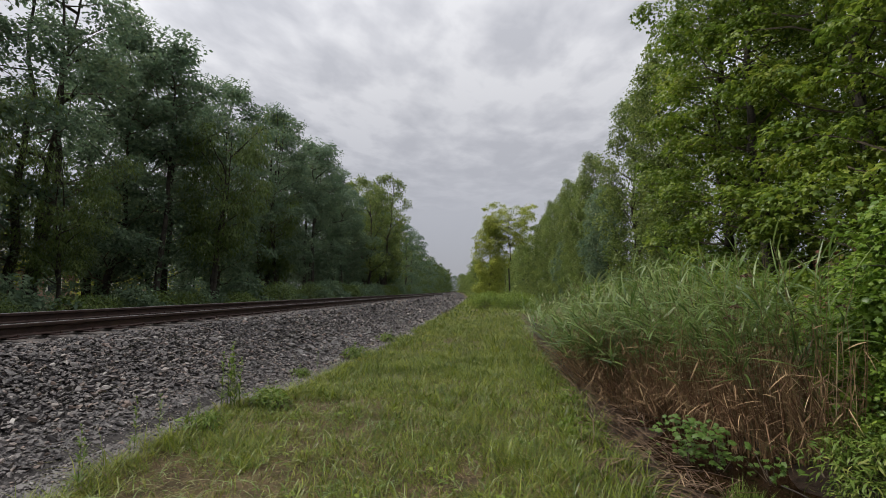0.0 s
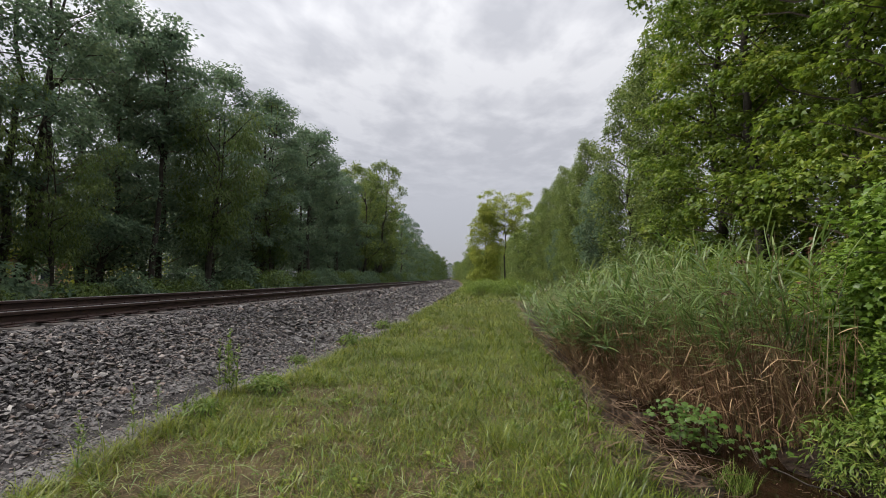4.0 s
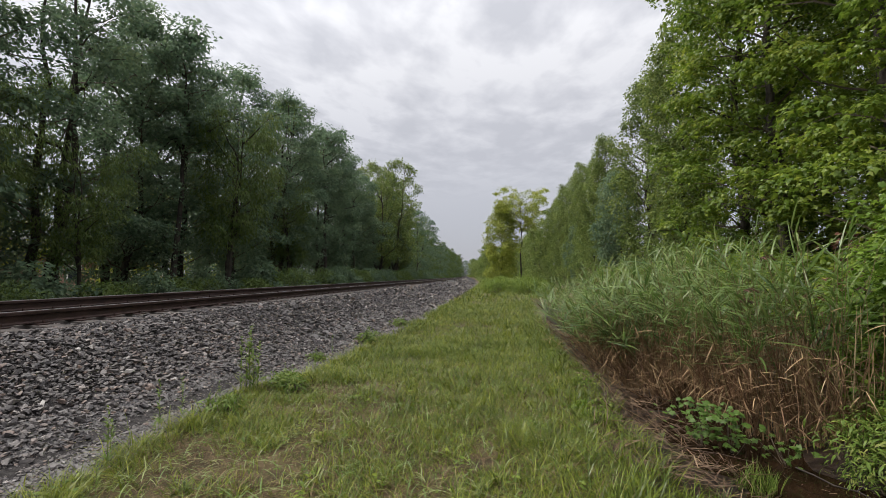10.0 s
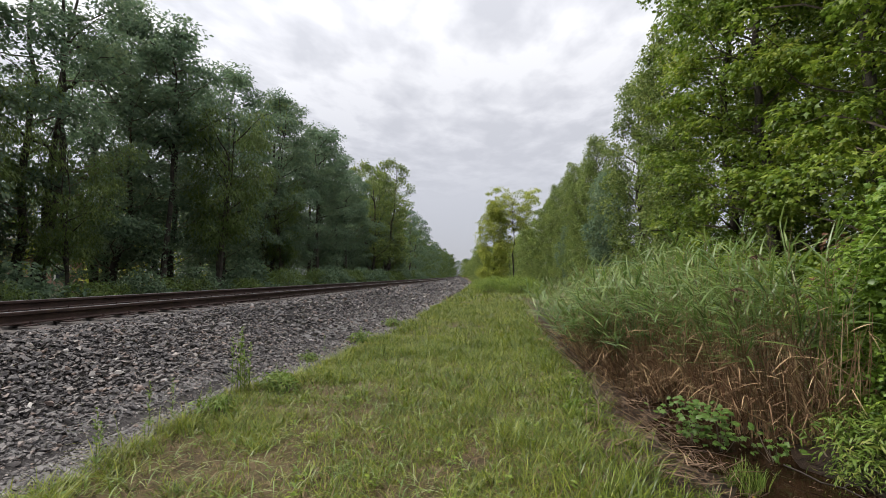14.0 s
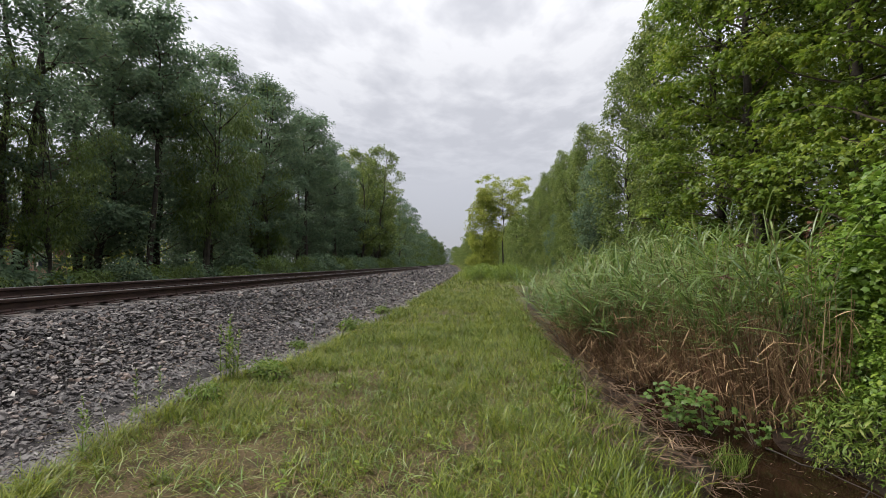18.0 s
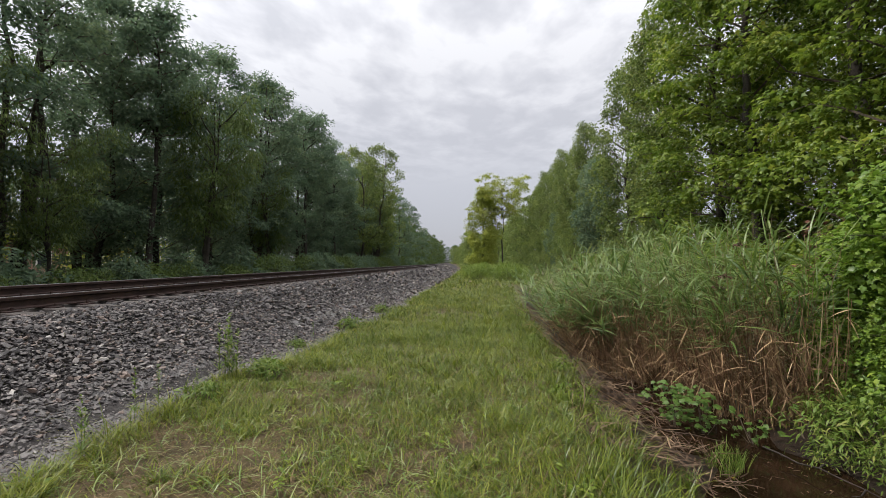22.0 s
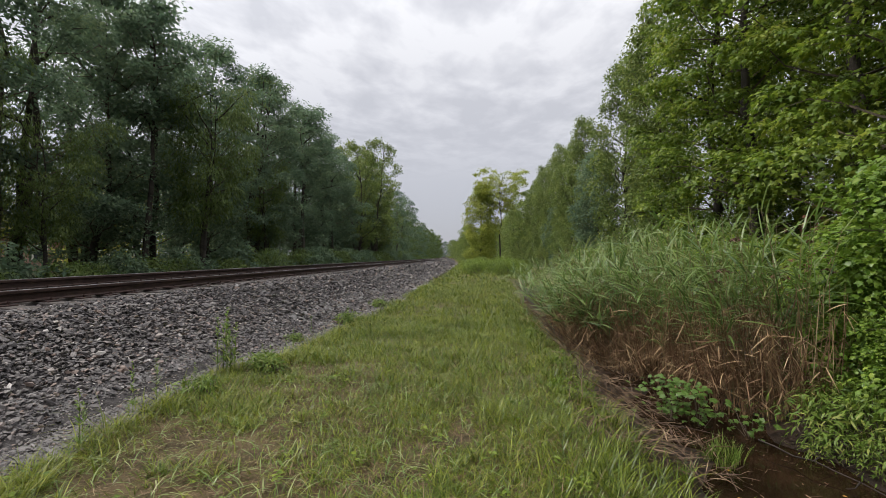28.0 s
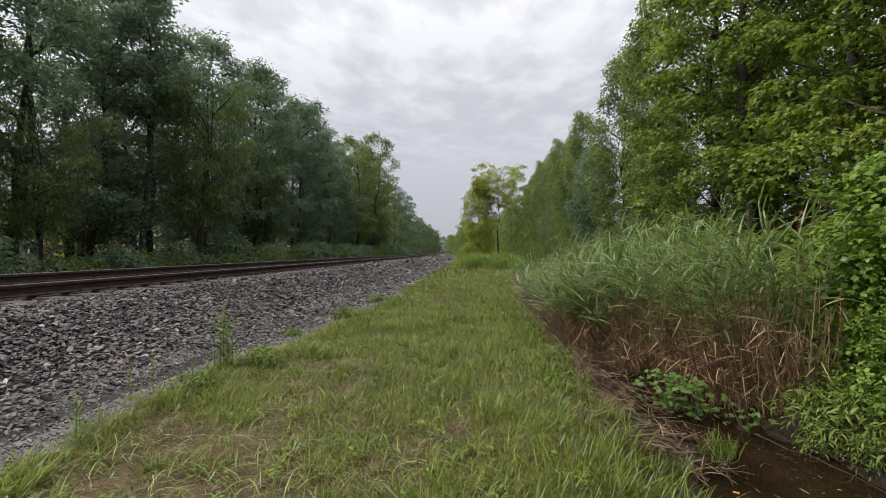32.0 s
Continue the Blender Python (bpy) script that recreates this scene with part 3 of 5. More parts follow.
def build_ties():
    def shared(name, bm, mat):
        me = bpy.data.meshes.new(name)
        bm.to_mesh(me)
        bm.free()
        me.materials.append(mat)
        return me
    beam = shared("tie", box_bm(2.6, 0.225, 0.17, 0.012), M_TIE)
    plate = shared("tie_plate", box_bm(0.32, 0.19, 0.016, 0.004), M_RUST)
    spike = shared("spike", box_bm(0.034, 0.028, 0.05, 0.008), M_RUST)
    r = np.random.default_rng(3)
    cx = (RAIL_NEAR + RAIL_FAR) / 2
    tilt = math.degrees(math.atan(CANT / 1.5))
    for i in range(124):
        y = -2.0 + i * 0.51
        t = base_empty("railway_tie", cx + float(bend_x(y)) + r.normal(0, 0.025), y + r.normal(0, 0.015), RAIL_Z + CANT / 2 - 0.150 - 0.018, r.normal(0, 0.8),
                       "weathered grey wooden tie under the rails", "railway tie", "ties of the track")
        t.matrix_basis = t.matrix_basis @ pose(0, 0, 0, 0, tilt, 0)
        o = mesh_part("tie_beam", beam, t)
        o.location = (0, 0, -0.085)
        for s in (-0.75, 0.75):
            p = mesh_part("tie_plate", plate, t)
            p.location = (s, 0, 0.008)
            if i < 60:
                k = mesh_part("spike", spike, t)
                k.location = (s + 0.095, 0.03, 0.03)


build_ties()


def stone_templates(n=7):
    """Angular crushed stones, hulls of a few random points."""
    out = []
    r = random.Random(11)
    for _ in range(n):
        bm = bmesh.new()
        for _ in range(10):
            v = Vector((r.gauss(0, 1), r.gauss(0, 1), r.gauss(0, 1))).normalized()
            bm.verts.new((v.x * 0.62, v.y * 0.5, v.z * 0.33))
        res = bmesh.ops.convex_hull(bm, input=bm.verts)
        bmesh.ops.delete(bm, geom=[g for g in res["geom_interior"] if isinstance(g, bmesh.types.BMVert)], context="VERTS")
        bmesh.ops.triangulate(bm, faces=bm.faces)
        bm.verts.index_update()
        out.append((np.array([v.co[:] for v in bm.verts]), np.array([[v.index for v in f.verts] for f in bm.faces])))
        bm.free()
    return out


STONES = stone_templates()


def random_turns(n, r, tilt=0.5):
    a = r.uniform(0, 2 * np.pi, n)
    d = np.stack([np.cos(a), np.sin(a), r.normal(0, tilt * 0.5, n)], -1)
    nn = unit(np.stack([r.normal(0, tilt, n), r.normal(0, tilt, n), np.ones(n)], -1))
    return frames(d, nn)


def build_ballast():
    r = np.random.default_rng(21)
    holder = base_empty("ballast_heap", 0, 0, 0, 0, "heap of dark grey crushed stone ballast beside the rails", "ballast")
    pieces = []
    single = []
    for y0, y1, dens, size in ((1.2, 9.0, 980, 0.047), (9.0, 20.0, 230, 0.07), (20.0, 42.0, 64, 0.125), (42.0, 85.0, 16, 0.22), (-6.0, 1.2, 140, 0.09)):
        n = int((y1 - y0) * 6.2 * dens)
        u, y = r.uniform(-8.4, -2.5, n), r.uniform(y0, y1, n)
        toe = toe_line(y) - np.interp(y, [3, 6, 9, 16], [0.3, 0.3, 0.22, 0.05])
        keep = (u < toe - 0.35) | (r.uniform(0, 1, n) < np.clip((toe - u) / 0.35, 0, 1) * 0.8)
        on_tie = (np.abs(((y + 2.0) / 0.51) % 1 - 0.5) > 0.26) & (u < -4.95) & (u > -7.7)
        on_rail = (np.abs(u - RAIL_NEAR) < 0.11) | (np.abs(u - RAIL_FAR) < 0.11)
        keep &= (u > -5.1) | (r.uniform(0, 1, n) < 0.45)
        keep &= ~on_rail & ~(on_tie & (r.uniform(0, 1, n) < 0.85))
        u, y = u[keep], y[keep]
        s = size * np.exp(r.normal(0, 0.28, len(u)))
        z = ground_z(u, y) + 0.012 + s * 0.12 + r.uniform(0, 0.02, len(u))
        loc = np.stack([u + bend_x(y), y, z], -1)
        turn = random_turns(len(u), r, 0.45)
        kind_of = r.integers(0, len(STONES), len(u))
        near = (y < 5.2) & (y > 3.6) & (u > -4.4) & (u < -3.4)
        near &= np.cumsum(near) <= 280
        for k, (tv, tf) in enumerate(STONES):
            m = (kind_of == k) & ~near
            if m.any():
                pieces.append(scatter(tv, tf, turn[m], s[m], loc[m]))
        single += [(kind_of[i], turn[i], s[i], loc[i]) for i in np.nonzero(near)[0]]
    n = 22000
    y = 1.5 + 16 * r.uniform(0, 1, n) ** 1.5
    u = toe_line(y) + 0.1 - 0.85 * r.uniform(0, 1, n)
    loc = np.stack([u, y, ground_z(u, y) + 0.026], -1)
    pieces.append(scatter(*STONES[0], random_turns(n, r, 0.5), 0.017 * np.exp(r.normal(0, 0.4, n)), loc))
    tagged(mesh_part("stone_mass", raw_mesh("stone_mass", *joined(pieces), M_STONE), holder), kind="stuff")
    shapes = [raw_mesh("stone", tv, tf, M_STONE) for tv, tf in STONES]
    for k, turn, s, loc in single:
        o = mesh_part("stone", shapes[k], holder)
        o.matrix_basis = Matrix.LocRotScale(Vector(loc), Matrix(turn.tolist()).to_quaternion(), Vector((s, s, s)))


# ---- trees beyond the track ----
def ivy_mesh(seed, h=7.5, wide=0.28, lump=0.45):
    """Ivy round the lower trunk."""
    r = np.random.default_rng(seed)
    z = np.linspace(0.2, h, 40)
    a = r.uniform(0, 6.28, 40)
    c = np.stack([np.cos(a) * wide, np.sin(a) * wide, z], -1)
    out = np.stack([np.cos(a), np.sin(a), 0.2 + 0 * a], -1)
    return raw_mesh("ivy", *leaf_domes(LEAF_SIMPLE, c, out, 60, lump * r.uniform(0.7, 1.2, 40), 0.14, r, 0.5, 0.9), M_LEAF_DARK)


def place(meshes, name, spots, label, category="tree", group="", r=None, extra=None):
    """One thing, then copies at (u, y, scale)."""
    first = None
    r = r or np.random.default_rng(5)
    for u, y, s in spots:
        x = float(u + bend_x(y))
        z = float(ground_z(u, y)) - 0.05
        if first is None:
            first = build_tree(name, meshes, x, y, z, r.uniform(0, 360), label, category, group)
            first.scale = (s, s, s)
            if extra:
                tagged(mesh_part("ivy", extra, first, "dark ivy sleeve"), kind="stuff")
        else:
            o = copy_thing(first, pose(x, y, z, 0, 0, r.uniform(0, 360)))
            o.scale = (s, s, s)
    return first


def build_left_trees():
    soft = dict(loose=0.14, jitter=0.2, up=0.75)
    near = [tree_parts(100 + i, 14.0, 2.4, 3.5, 42, 4, 116, 0.168, LEAF_SIMPLE, M_LEAF_DARK, 0.66, forks=(1, 2, 1, 3)[i], bare=0.25, flat=0.5, **soft) for i in range(4)]
    spots = [[] for _ in near]
    r = np.random.default_rng(31)
    k = 0
    for y in np.arange(1.5, 64, 3.9):
        s = 0.72 if 46 < y < 60 else float(np.interp(y, [0, 18, 27, 33, 38, 45], [0.93, 0.90, 0.91, 0.99, 0.92, 0.94]))
        spots[k % 4].append((-14.6 + r.normal(0, 0.6), y + r.normal(0, 0.5), s * r.uniform(0.97, 1.03)))
        k += 1
    for y in np.arange(6, 60, 7.5):
        spots[k % 4].append((-18.6 + r.normal(0, 0.8), y + r.normal(0, 0.8), 0.93 * r.uniform(0.92, 1.04)))
        k += 1
    ivy = [ivy_mesh(140), None, ivy_mesh(141), None]
    for m, s, v in zip(near, spots, ivy):
        place(m, "tree", s, "tall dark green leafy tree beyond the track" if v is None else "tall dark green tree with an ivy-clad trunk beyond the track", "tree", "trees beyond the track", r, v)
    clad = tree_parts(115, 13.0, 7.5, 2.6, 22, 4, 90, 0.19, LEAF_SIMPLE, M_LEAF_DARK, 0.7, bare=0.2, **soft)
    place(clad, "tree", [(-13.5, 17.9, 0.92), (-13.3, 35.4, 1.0), (-13.4, 43.5, 0.85)], "tall tree whose whole trunk is a dark column of ivy", "tree", "trees beyond the track", r, ivy_mesh(142, 10.0, 0.75, 0.75))
    drooping = tree_parts(117, 10.6, 3.6, 3.0, 26, 4, 110, 0.24, LEAF_LONG, M_LEAF_MID, 0.75, forks=2, shape="umbrella", rise=0.55, flat=0.5, droop=0.9, bare=0.3, loose=0.2, jitter=0.25)
    place(drooping, "small_tree", [(-12.8, 20.4, 0.87), (-13.0, 9.6, 0.62), (-12.8, 13.2, 0.52), (-12.9, 28.5, 0.7)], "slender tree with long drooping pale green leaves beyond the track", "tree", "drooping trees beyond the track", r)
    under = tree_parts(120, 6.5, 0.2, 2.8, 24, 4, 56, 0.22, LEAF_SIMPLE, M_LEAF_DARK, 0.7, shape="column", **soft)
    place(under, "small_tree", [(-17 + r.normal(0, 0.7), y, r.uniform(0.75, 1.1)) for y in np.arange(5, 62, 7.0)] + [(-24 + r.normal(0, 1), y, r.uniform(0.9, 1.2)) for y in (-2, 7, 16, 43, 52, 61)],
          "dark bushy young tree under the tall ones", "tree", "young trees beyond the track", r)
    # yellow leaf colour stands in for sunlight on the trees behind
    lit = tree_parts(125, 7.0, 0.3, 2.6, 26, 4, 60, 0.2, LEAF_SIMPLE, M_LEAF_YELLOW, 0.65, shape="column")
    place(lit, "small_tree", [(-22.5, 27, 1.0), (-24.5, 33, 1.1), (-23, 12, 0.9), (-25.5, 46, 1.0), (-23.5, 20, 0.8)], "young tree behind the tall row with sunlight put into its yellow-green leaves", "tree", "young trees beyond the track", r)
    far = [tree_parts(130 + i, 12.5, 0.8, 3.4, 30, 4, 50, 0.30, LEAF_SIMPLE, M_LEAF_MID if i else M_LEAF_DARK, 0.85, shape="column", **soft) for i in range(2)]
    spots = [[], []]
    for i, y in enumerate(np.arange(66, 330, 7.0)):
        spots[i % 2].append((-14.0 + 4.0 * min(max(y - 110, 0) / 100, 1) + r.normal(0, 0.8), y, r.uniform(0.76, 1.0) * (1.0 if y < 100 else 0.88)))
        if i % 2:
            spots[(i // 2) % 2].append((-20 + r.normal(0, 1), y + 3, r.uniform(0.9, 1.05)))
    for m, s in zip(far, spots):
        place(m, "tree", s, "green leafy tree in the far row beyond the track", "tree", "far trees beyond the track", r)
    tall = tree_parts(150, 16.5, 3.5, 3.3, 40, 4, 70, 0.24, LEAF_SIMPLE, M_LEAF_SUNNY, 0.72, forks=2, bare=0.3, rise=0.9, flat=0.7)
    place(tall, "tree", [(-13.0, 51.5, 0.86), (-12.8, 57.0, 0.95), (-13.2, 62.0, 0.93)], "tall light green tree with an open crown beyond the track", "tree", "", r)


def shrub_meshes(seed, h, radius, clumps, per, size, template, mat, spread=0.3):
    r = np.random.default_rng(seed)
    c, out = crown_envelope(h, 0.1, radius, r, clumps, 0.3, 0.6)
    stems = [tube(wander((r.normal(0, 0.15), r.normal(0, 0.15), -0.1), c[i], 5, 0.03, r), np.linspace(0.016, 0.004, 5), 3) for i in range(min(26, clumps))]
    k = max(clumps // 3, 8)
    return raw_mesh("stems", *joined(stems), M_TWIG), raw_mesh("leaves", *leaf_domes(template, c[:k], out[:k], per * 3, spread * 2.0 * r.uniform(0.6, 1.3, k), size, r, 0.45, 0.7, 0.35), mat)


def build_shrub(name, meshes, x, y, z, rz, s, label, category="shrub", group=""):
    t = base_empty(name, x, y, z, rz, label, category, group)
    tagged(mesh_part("stem_mass", meshes[0], t), kind="stuff")
    tagged(mesh_part("leaf_mass", meshes[1], t), kind="stuff")
    t.scale = (s, s, s)
    return t


def shrubs(name, meshes, spots, label, category, group, r):
    first = None
    for u, y, s in spots:
        x, z = float(u + bend_x(y)), float(ground_z(u, y)) - 0.03
        if first is None:
            first = build_shrub(name, meshes, x, y, z, r.uniform(0, 360), s, label, category, group)
        else:
            o = copy_thing(first, pose(x, y, z, 0, 0, r.uniform(0, 360)))
            o.scale = (s, s, s)


def build_left_brush():
    r = np.random.default_rng(41)
    kinds = [shrub_meshes(200 + i, 1.6, 1.25, 110, 22, 0.17, LEAF_SIMPLE if i else LEAF_LONG, (M_LEAF_MID, M_LEAF_DARK, M_LEAF_MID)[i], 0.25) for i in range(3)]
    spots = [[] for _ in kinds]
    for i, y in enumerate(np.concatenate([np.arange(2, 60, 1.25), np.arange(60, 170, 3.0)])):
        spots[i % 3].append((-11.6 + r.normal(0, 0.5), y, r.uniform(0.8, 1.15) * (0.8 if y < 22 else 1.0)))
    for m, s in zip(kinds, spots):
        shrubs("roadside_shrub", m, s, "dark green brush along the far side of the track", "shrub", "brush beyond the track", r)


# ---- trees on the near side ----
def build_right_trees():
    r = np.random.default_rng(51)
    big = [tree_parts(300 + i, 18.5, 0.9, 3.5, 76, 4, 128, 0.142, LEAF_THREE, M_LEAF_MAPLE, 0.68, shape="column", droop=0.75, rise=0.3, flat=0.42, loose=0.15, jitter=0.26, up=0.9) for i in range(2)]
    place(big[0], "maple_tree", [(10.0, 17.2, 1.0)], "big green maple tree with leaves down to the ground", "tree", "maples by the ditch", r)
    place(big[1], "maple_tree", [(10.1, 21.0, 1.0), (10.5, 5.5, 1.0)], "big green maple tree with leaves down to the ground", "tree", "maples by the ditch", r)
    high = tree_parts(304, 18.5, 3.0, 3.7, 64, 4, 128, 0.142, LEAF_THREE, M_LEAF_MAPLE, 0.6, shape="column", droop=0.75, rise=0.3, flat=0.38, loose=0.12, jitter=0.26, up=0.95)
    place(high, "maple_tree", [(10.0, 13.0, 1.0), (9.6, 9.3, 0.95)], "big green maple tree with a shaded hollow under its crown", "tree", "maples by the ditch", r)
    mid = [tree_parts(320 + i, 14.5, 0.4, 2.3, 84, 4, 70, 0.17, LEAF_SIMPLE, M_LEAF_SUNNY, 0.44, shape="column" if i else "oval", rise=0.95, flat=1.15, droop=0.5, loose=0.2, jitter=0.3) for i in range(2)]
    place(mid[0], "tree", [(9.2, 29.5, 0.94), (9.3, 40.0, 0.87), (9.2, 60, 0.86), (14.5, 12, 1.1), (14.5, 22, 1.1), (14, 34, 0.85)], "tall green tree in the row beside the grass", "tree", "trees on the grass side", r)
    place(mid[1], "tree", [(9.7, 25.2, 0.97), (9.0, 43.8, 0.8), (9.1, 48, 0.86), (8.9, 54, 0.86), (9.0, 65, 0.82), (15, 17, 1.1), (15, 28, 0.9), (15, 42, 0.85)], "tall green tree in the row beside the grass", "tree", "trees on the grass side", r)
    # dark trees added to stand for shade in the row's gaps and behind the maples
    shade = tree_parts(330, 9.0, 0.3, 1.9, 50, 4, 70, 0.2, LEAF_SIMPLE, M_LEAF_DARK, 0.55, shape="column", flat=0.8, loose=0.2, jitter=0.3)
    place(shade, "tree", [(9.3, 35.2, 1.0), (9.0, 51.0, 0.75), (17.5, 8.0, 1.0), (18.0, 14.0, 1.05), (18.5, 19.5, 1.0)], "dark blue-green filler tree standing in for shade in and behind the row", "tree", "trees on the grass side", r)
    far = [tree_parts(340 + i, 12.0, 0.4, 3.2, 30, 4, 50, 0.29, LEAF_SIMPLE, M_LEAF_SUNNY, 0.85, shape="column") for i in range(2)]
    spots = [[], []]
    for i, y in enumerate(np.arange(68, 330, 7.5)):
        spots[i % 2].append((9.0 - 4.0 * min(max(y - 110, 0) / 100, 1) + r.normal(0, 0.8), y, r.uniform(0.85, 1.05)))
        if i % 2 == 0:
            spots[(i // 2) % 2].append((15 + r.normal(0, 1), y, r.uniform(0.85, 1.0)))
    spots[0] += [(-0.3, 92.0, 0.62), (-0.6, 128.0, 0.8)]
    spots[1] += [(-0.8, 110.0, 0.72), (0.2, 84.0, 0.5)]
    for m, s in zip(far, spots):
        place(m, "tree", s, "green leafy tree in the far row beside the grass", "tree", "far trees on the grass side", r)
    locust = tree_parts(360, 15.2, 9.0, 4.3, 46, 4, 50, 0.25, LEAF_SIMPLE, M_LEAF_YELLOW, 0.7, trunk_r=0.15, shape="umbrella", flat=0.3, rise=0.6, bare=0.35, loose=0.3)
    place(locust, "tree", [(4.3, 74.0, 1.0)], "slender tree with a flat yellow-green crown", "tree", "", r)
    draped = tree_parts(361, 13.4, 0.4, 2.6, 60, 4, 64, 0.27, LEAF_SIMPLE, M_LEAF_YELLOW, 0.7, shape="column", flat=0.9, rise=0.2, droop=0.8, loose=0.35)
    place(draped, "tree", [(1.3, 73.0, 0.95)], "yellow-green tree draped with vines", "tree", "", r)


def build_far_woods():
    """Woods that close the view where the line bends away, behind the rows, and behind the viewer."""
    r = np.random.default_rng(61)
    m = tree_parts(380, 13.0, 0.3, 4.2, 26, 4, 36, 0.45, LEAF_SIMPLE, M_LEAF_DARK, 1.1, shape="column")
    spots = [(u, 345.0 + r.uniform(0, 25), r.uniform(0.85, 1.1)) for u in np.arange(-40, 60, 4.0)]
    spots += [(u, -30.0 + r.uniform(-6, 0), r.uniform(0.9, 1.1)) for u in (-26, -20, -14, 8, 14, 20)]
    spots += [(-31 + r.normal(0, 1.5), y, r.uniform(0.6, 0.75)) for y in np.arange(-5, 70, 6.0) if not 24 < y < 44]
    place(m, "tree", spots, "dark green tree of the woods", "tree", "far woods", r)


build_left_trees()
build_left_brush()
build_right_trees()
build_far_woods()


# ---- a house glimpsed through the trees ----
def build_house():
    brick = surface("pale_brick", (0.20, 0.12, 0.09), (0.36, 0.25, 0.20), 3, 0.9, 0, 0.3, 30, 0.01)
    white = surface("white_trim", (0.62, 0.62, 0.6), (0.8, 0.8, 0.78), 4, 0.6, 0, 0.1, 40, 0.004)
    shingle = surface("grey_shingle", (0.06, 0.06, 0.06), (0.15, 0.145, 0.14), 5, 0.95, 0, 0.5, 25, 0.02)
    pane = surface("dark_pane", (0.02, 0.025, 0.03), (0.05, 0.06, 0.07), 2, 0.1, 0, 0.0, 10, 0.001)
    h = base_empty("house", -37.0, 37.0, 0.1, 90, "low pale brick house behind the trees", "house")

    def box(name, sx, sy, sz, x, y, z, mat, parent, bevel=0.02):
        o = part(name, box_bm(sx, sy, sz, bevel), mat, parent)
        o.location = (x, y, z)
        return o

    box("wall", 11.0, 7.0, 2.7, 0, 0, 1.3, brick, h)
    bm = bmesh.new()
    pts = [(-5.9, -4.0, 0), (5.9, -4.0, 0), (5.9, 4.0, 0), (-5.9, 4.0, 0), (-5.9, 0, 2.0), (5.9, 0, 2.0)]
    vs = [bm.verts.new(p) for p in pts]
    for f in ((0, 1, 5, 4), (2, 3, 4, 5), (0, 4, 3), (1, 2, 5), (3, 2, 1, 0)):
        bm.faces.new([vs[i] for i in f])
    roof = part("roof", bm, shingle, h)
    roof.location = (0, 0, 2.65)
    box("garage_door", 2.6, 0.1, 2.0, 2.6, -3.55, 1.0, white, h)
    for x in (-3.4, -0.6):
        w = box("window", 1.3, 0.12, 1.2, x, -3.53, 1.6, white, h)
        box("pane", 1.1, 0.04, 1.0, 0, -0.06, 0, pane, w, 0.005)


build_house()

# ---- bushes, vines and reeds by the ditch ----
def vine_meshes():
    """A bush buried under vines, with loose shoots that arch out of it."""
    r = np.random.default_rng(400)
    c, out = crown_envelope(2.45, 0.1, 0.9, r, 74, 0.35, 0.6)
    stems = [tube(wander((r.normal(0, 0.15), r.normal(0, 0.15), -0.1), c[i], 5, 0.03, r), np.linspace(0.016, 0.004, 5), 3) for i in range(26)]
    pieces = [leaf_domes(LEAF_LOBED, c, out, 78, 0.30 * r.uniform(0.5, 1.35, len(c)), 0.07, r, 0.5, 0.55, 0.35, 0.36, 0.7)]
    for k in range(26):
        a = r.uniform(0, 6.28)
        s0 = np.array([math.cos(a) * 0.4, math.sin(a) * 0.4, r.uniform(0.8, 2.3)])
        reach = r.uniform(0.4, 0.85)
        t = np.linspace(0, 1, 7)[:, None]
        p = s0 + np.array([math.cos(a), math.sin(a), 0]) * reach * t + np.array([0, 0, 1.0]) * (r.uniform(0.3, 0.8) * t - 0.45 * t ** 2)
        stems.append(tube(p, np.linspace(0.006, 0.002, 7), 3))
        w = r.uniform(0, 1, 20)
        loc = np.stack([np.interp(w, t[:, 0], p[:, q]) for q in range(3)], -1) + r.normal(0, 0.03, (20, 3))
        b = r.uniform(0, 6.28, 20)
        m = frames(np.stack([np.cos(b), np.sin(b), r.normal(-0.2, 0.3, 20)], -1), unit(r.normal(0, 0.35, (20, 3)) + np.array([0, 0, 1.0])))
        pieces.append(scatter(*LEAF_LOBED, m, r.uniform(0.045, 0.085, 20), loc))
    return raw_mesh("stems", *joined(stems), M_TWIG), raw_mesh("leaves", *joined(pieces), M_LEAF_VINE)


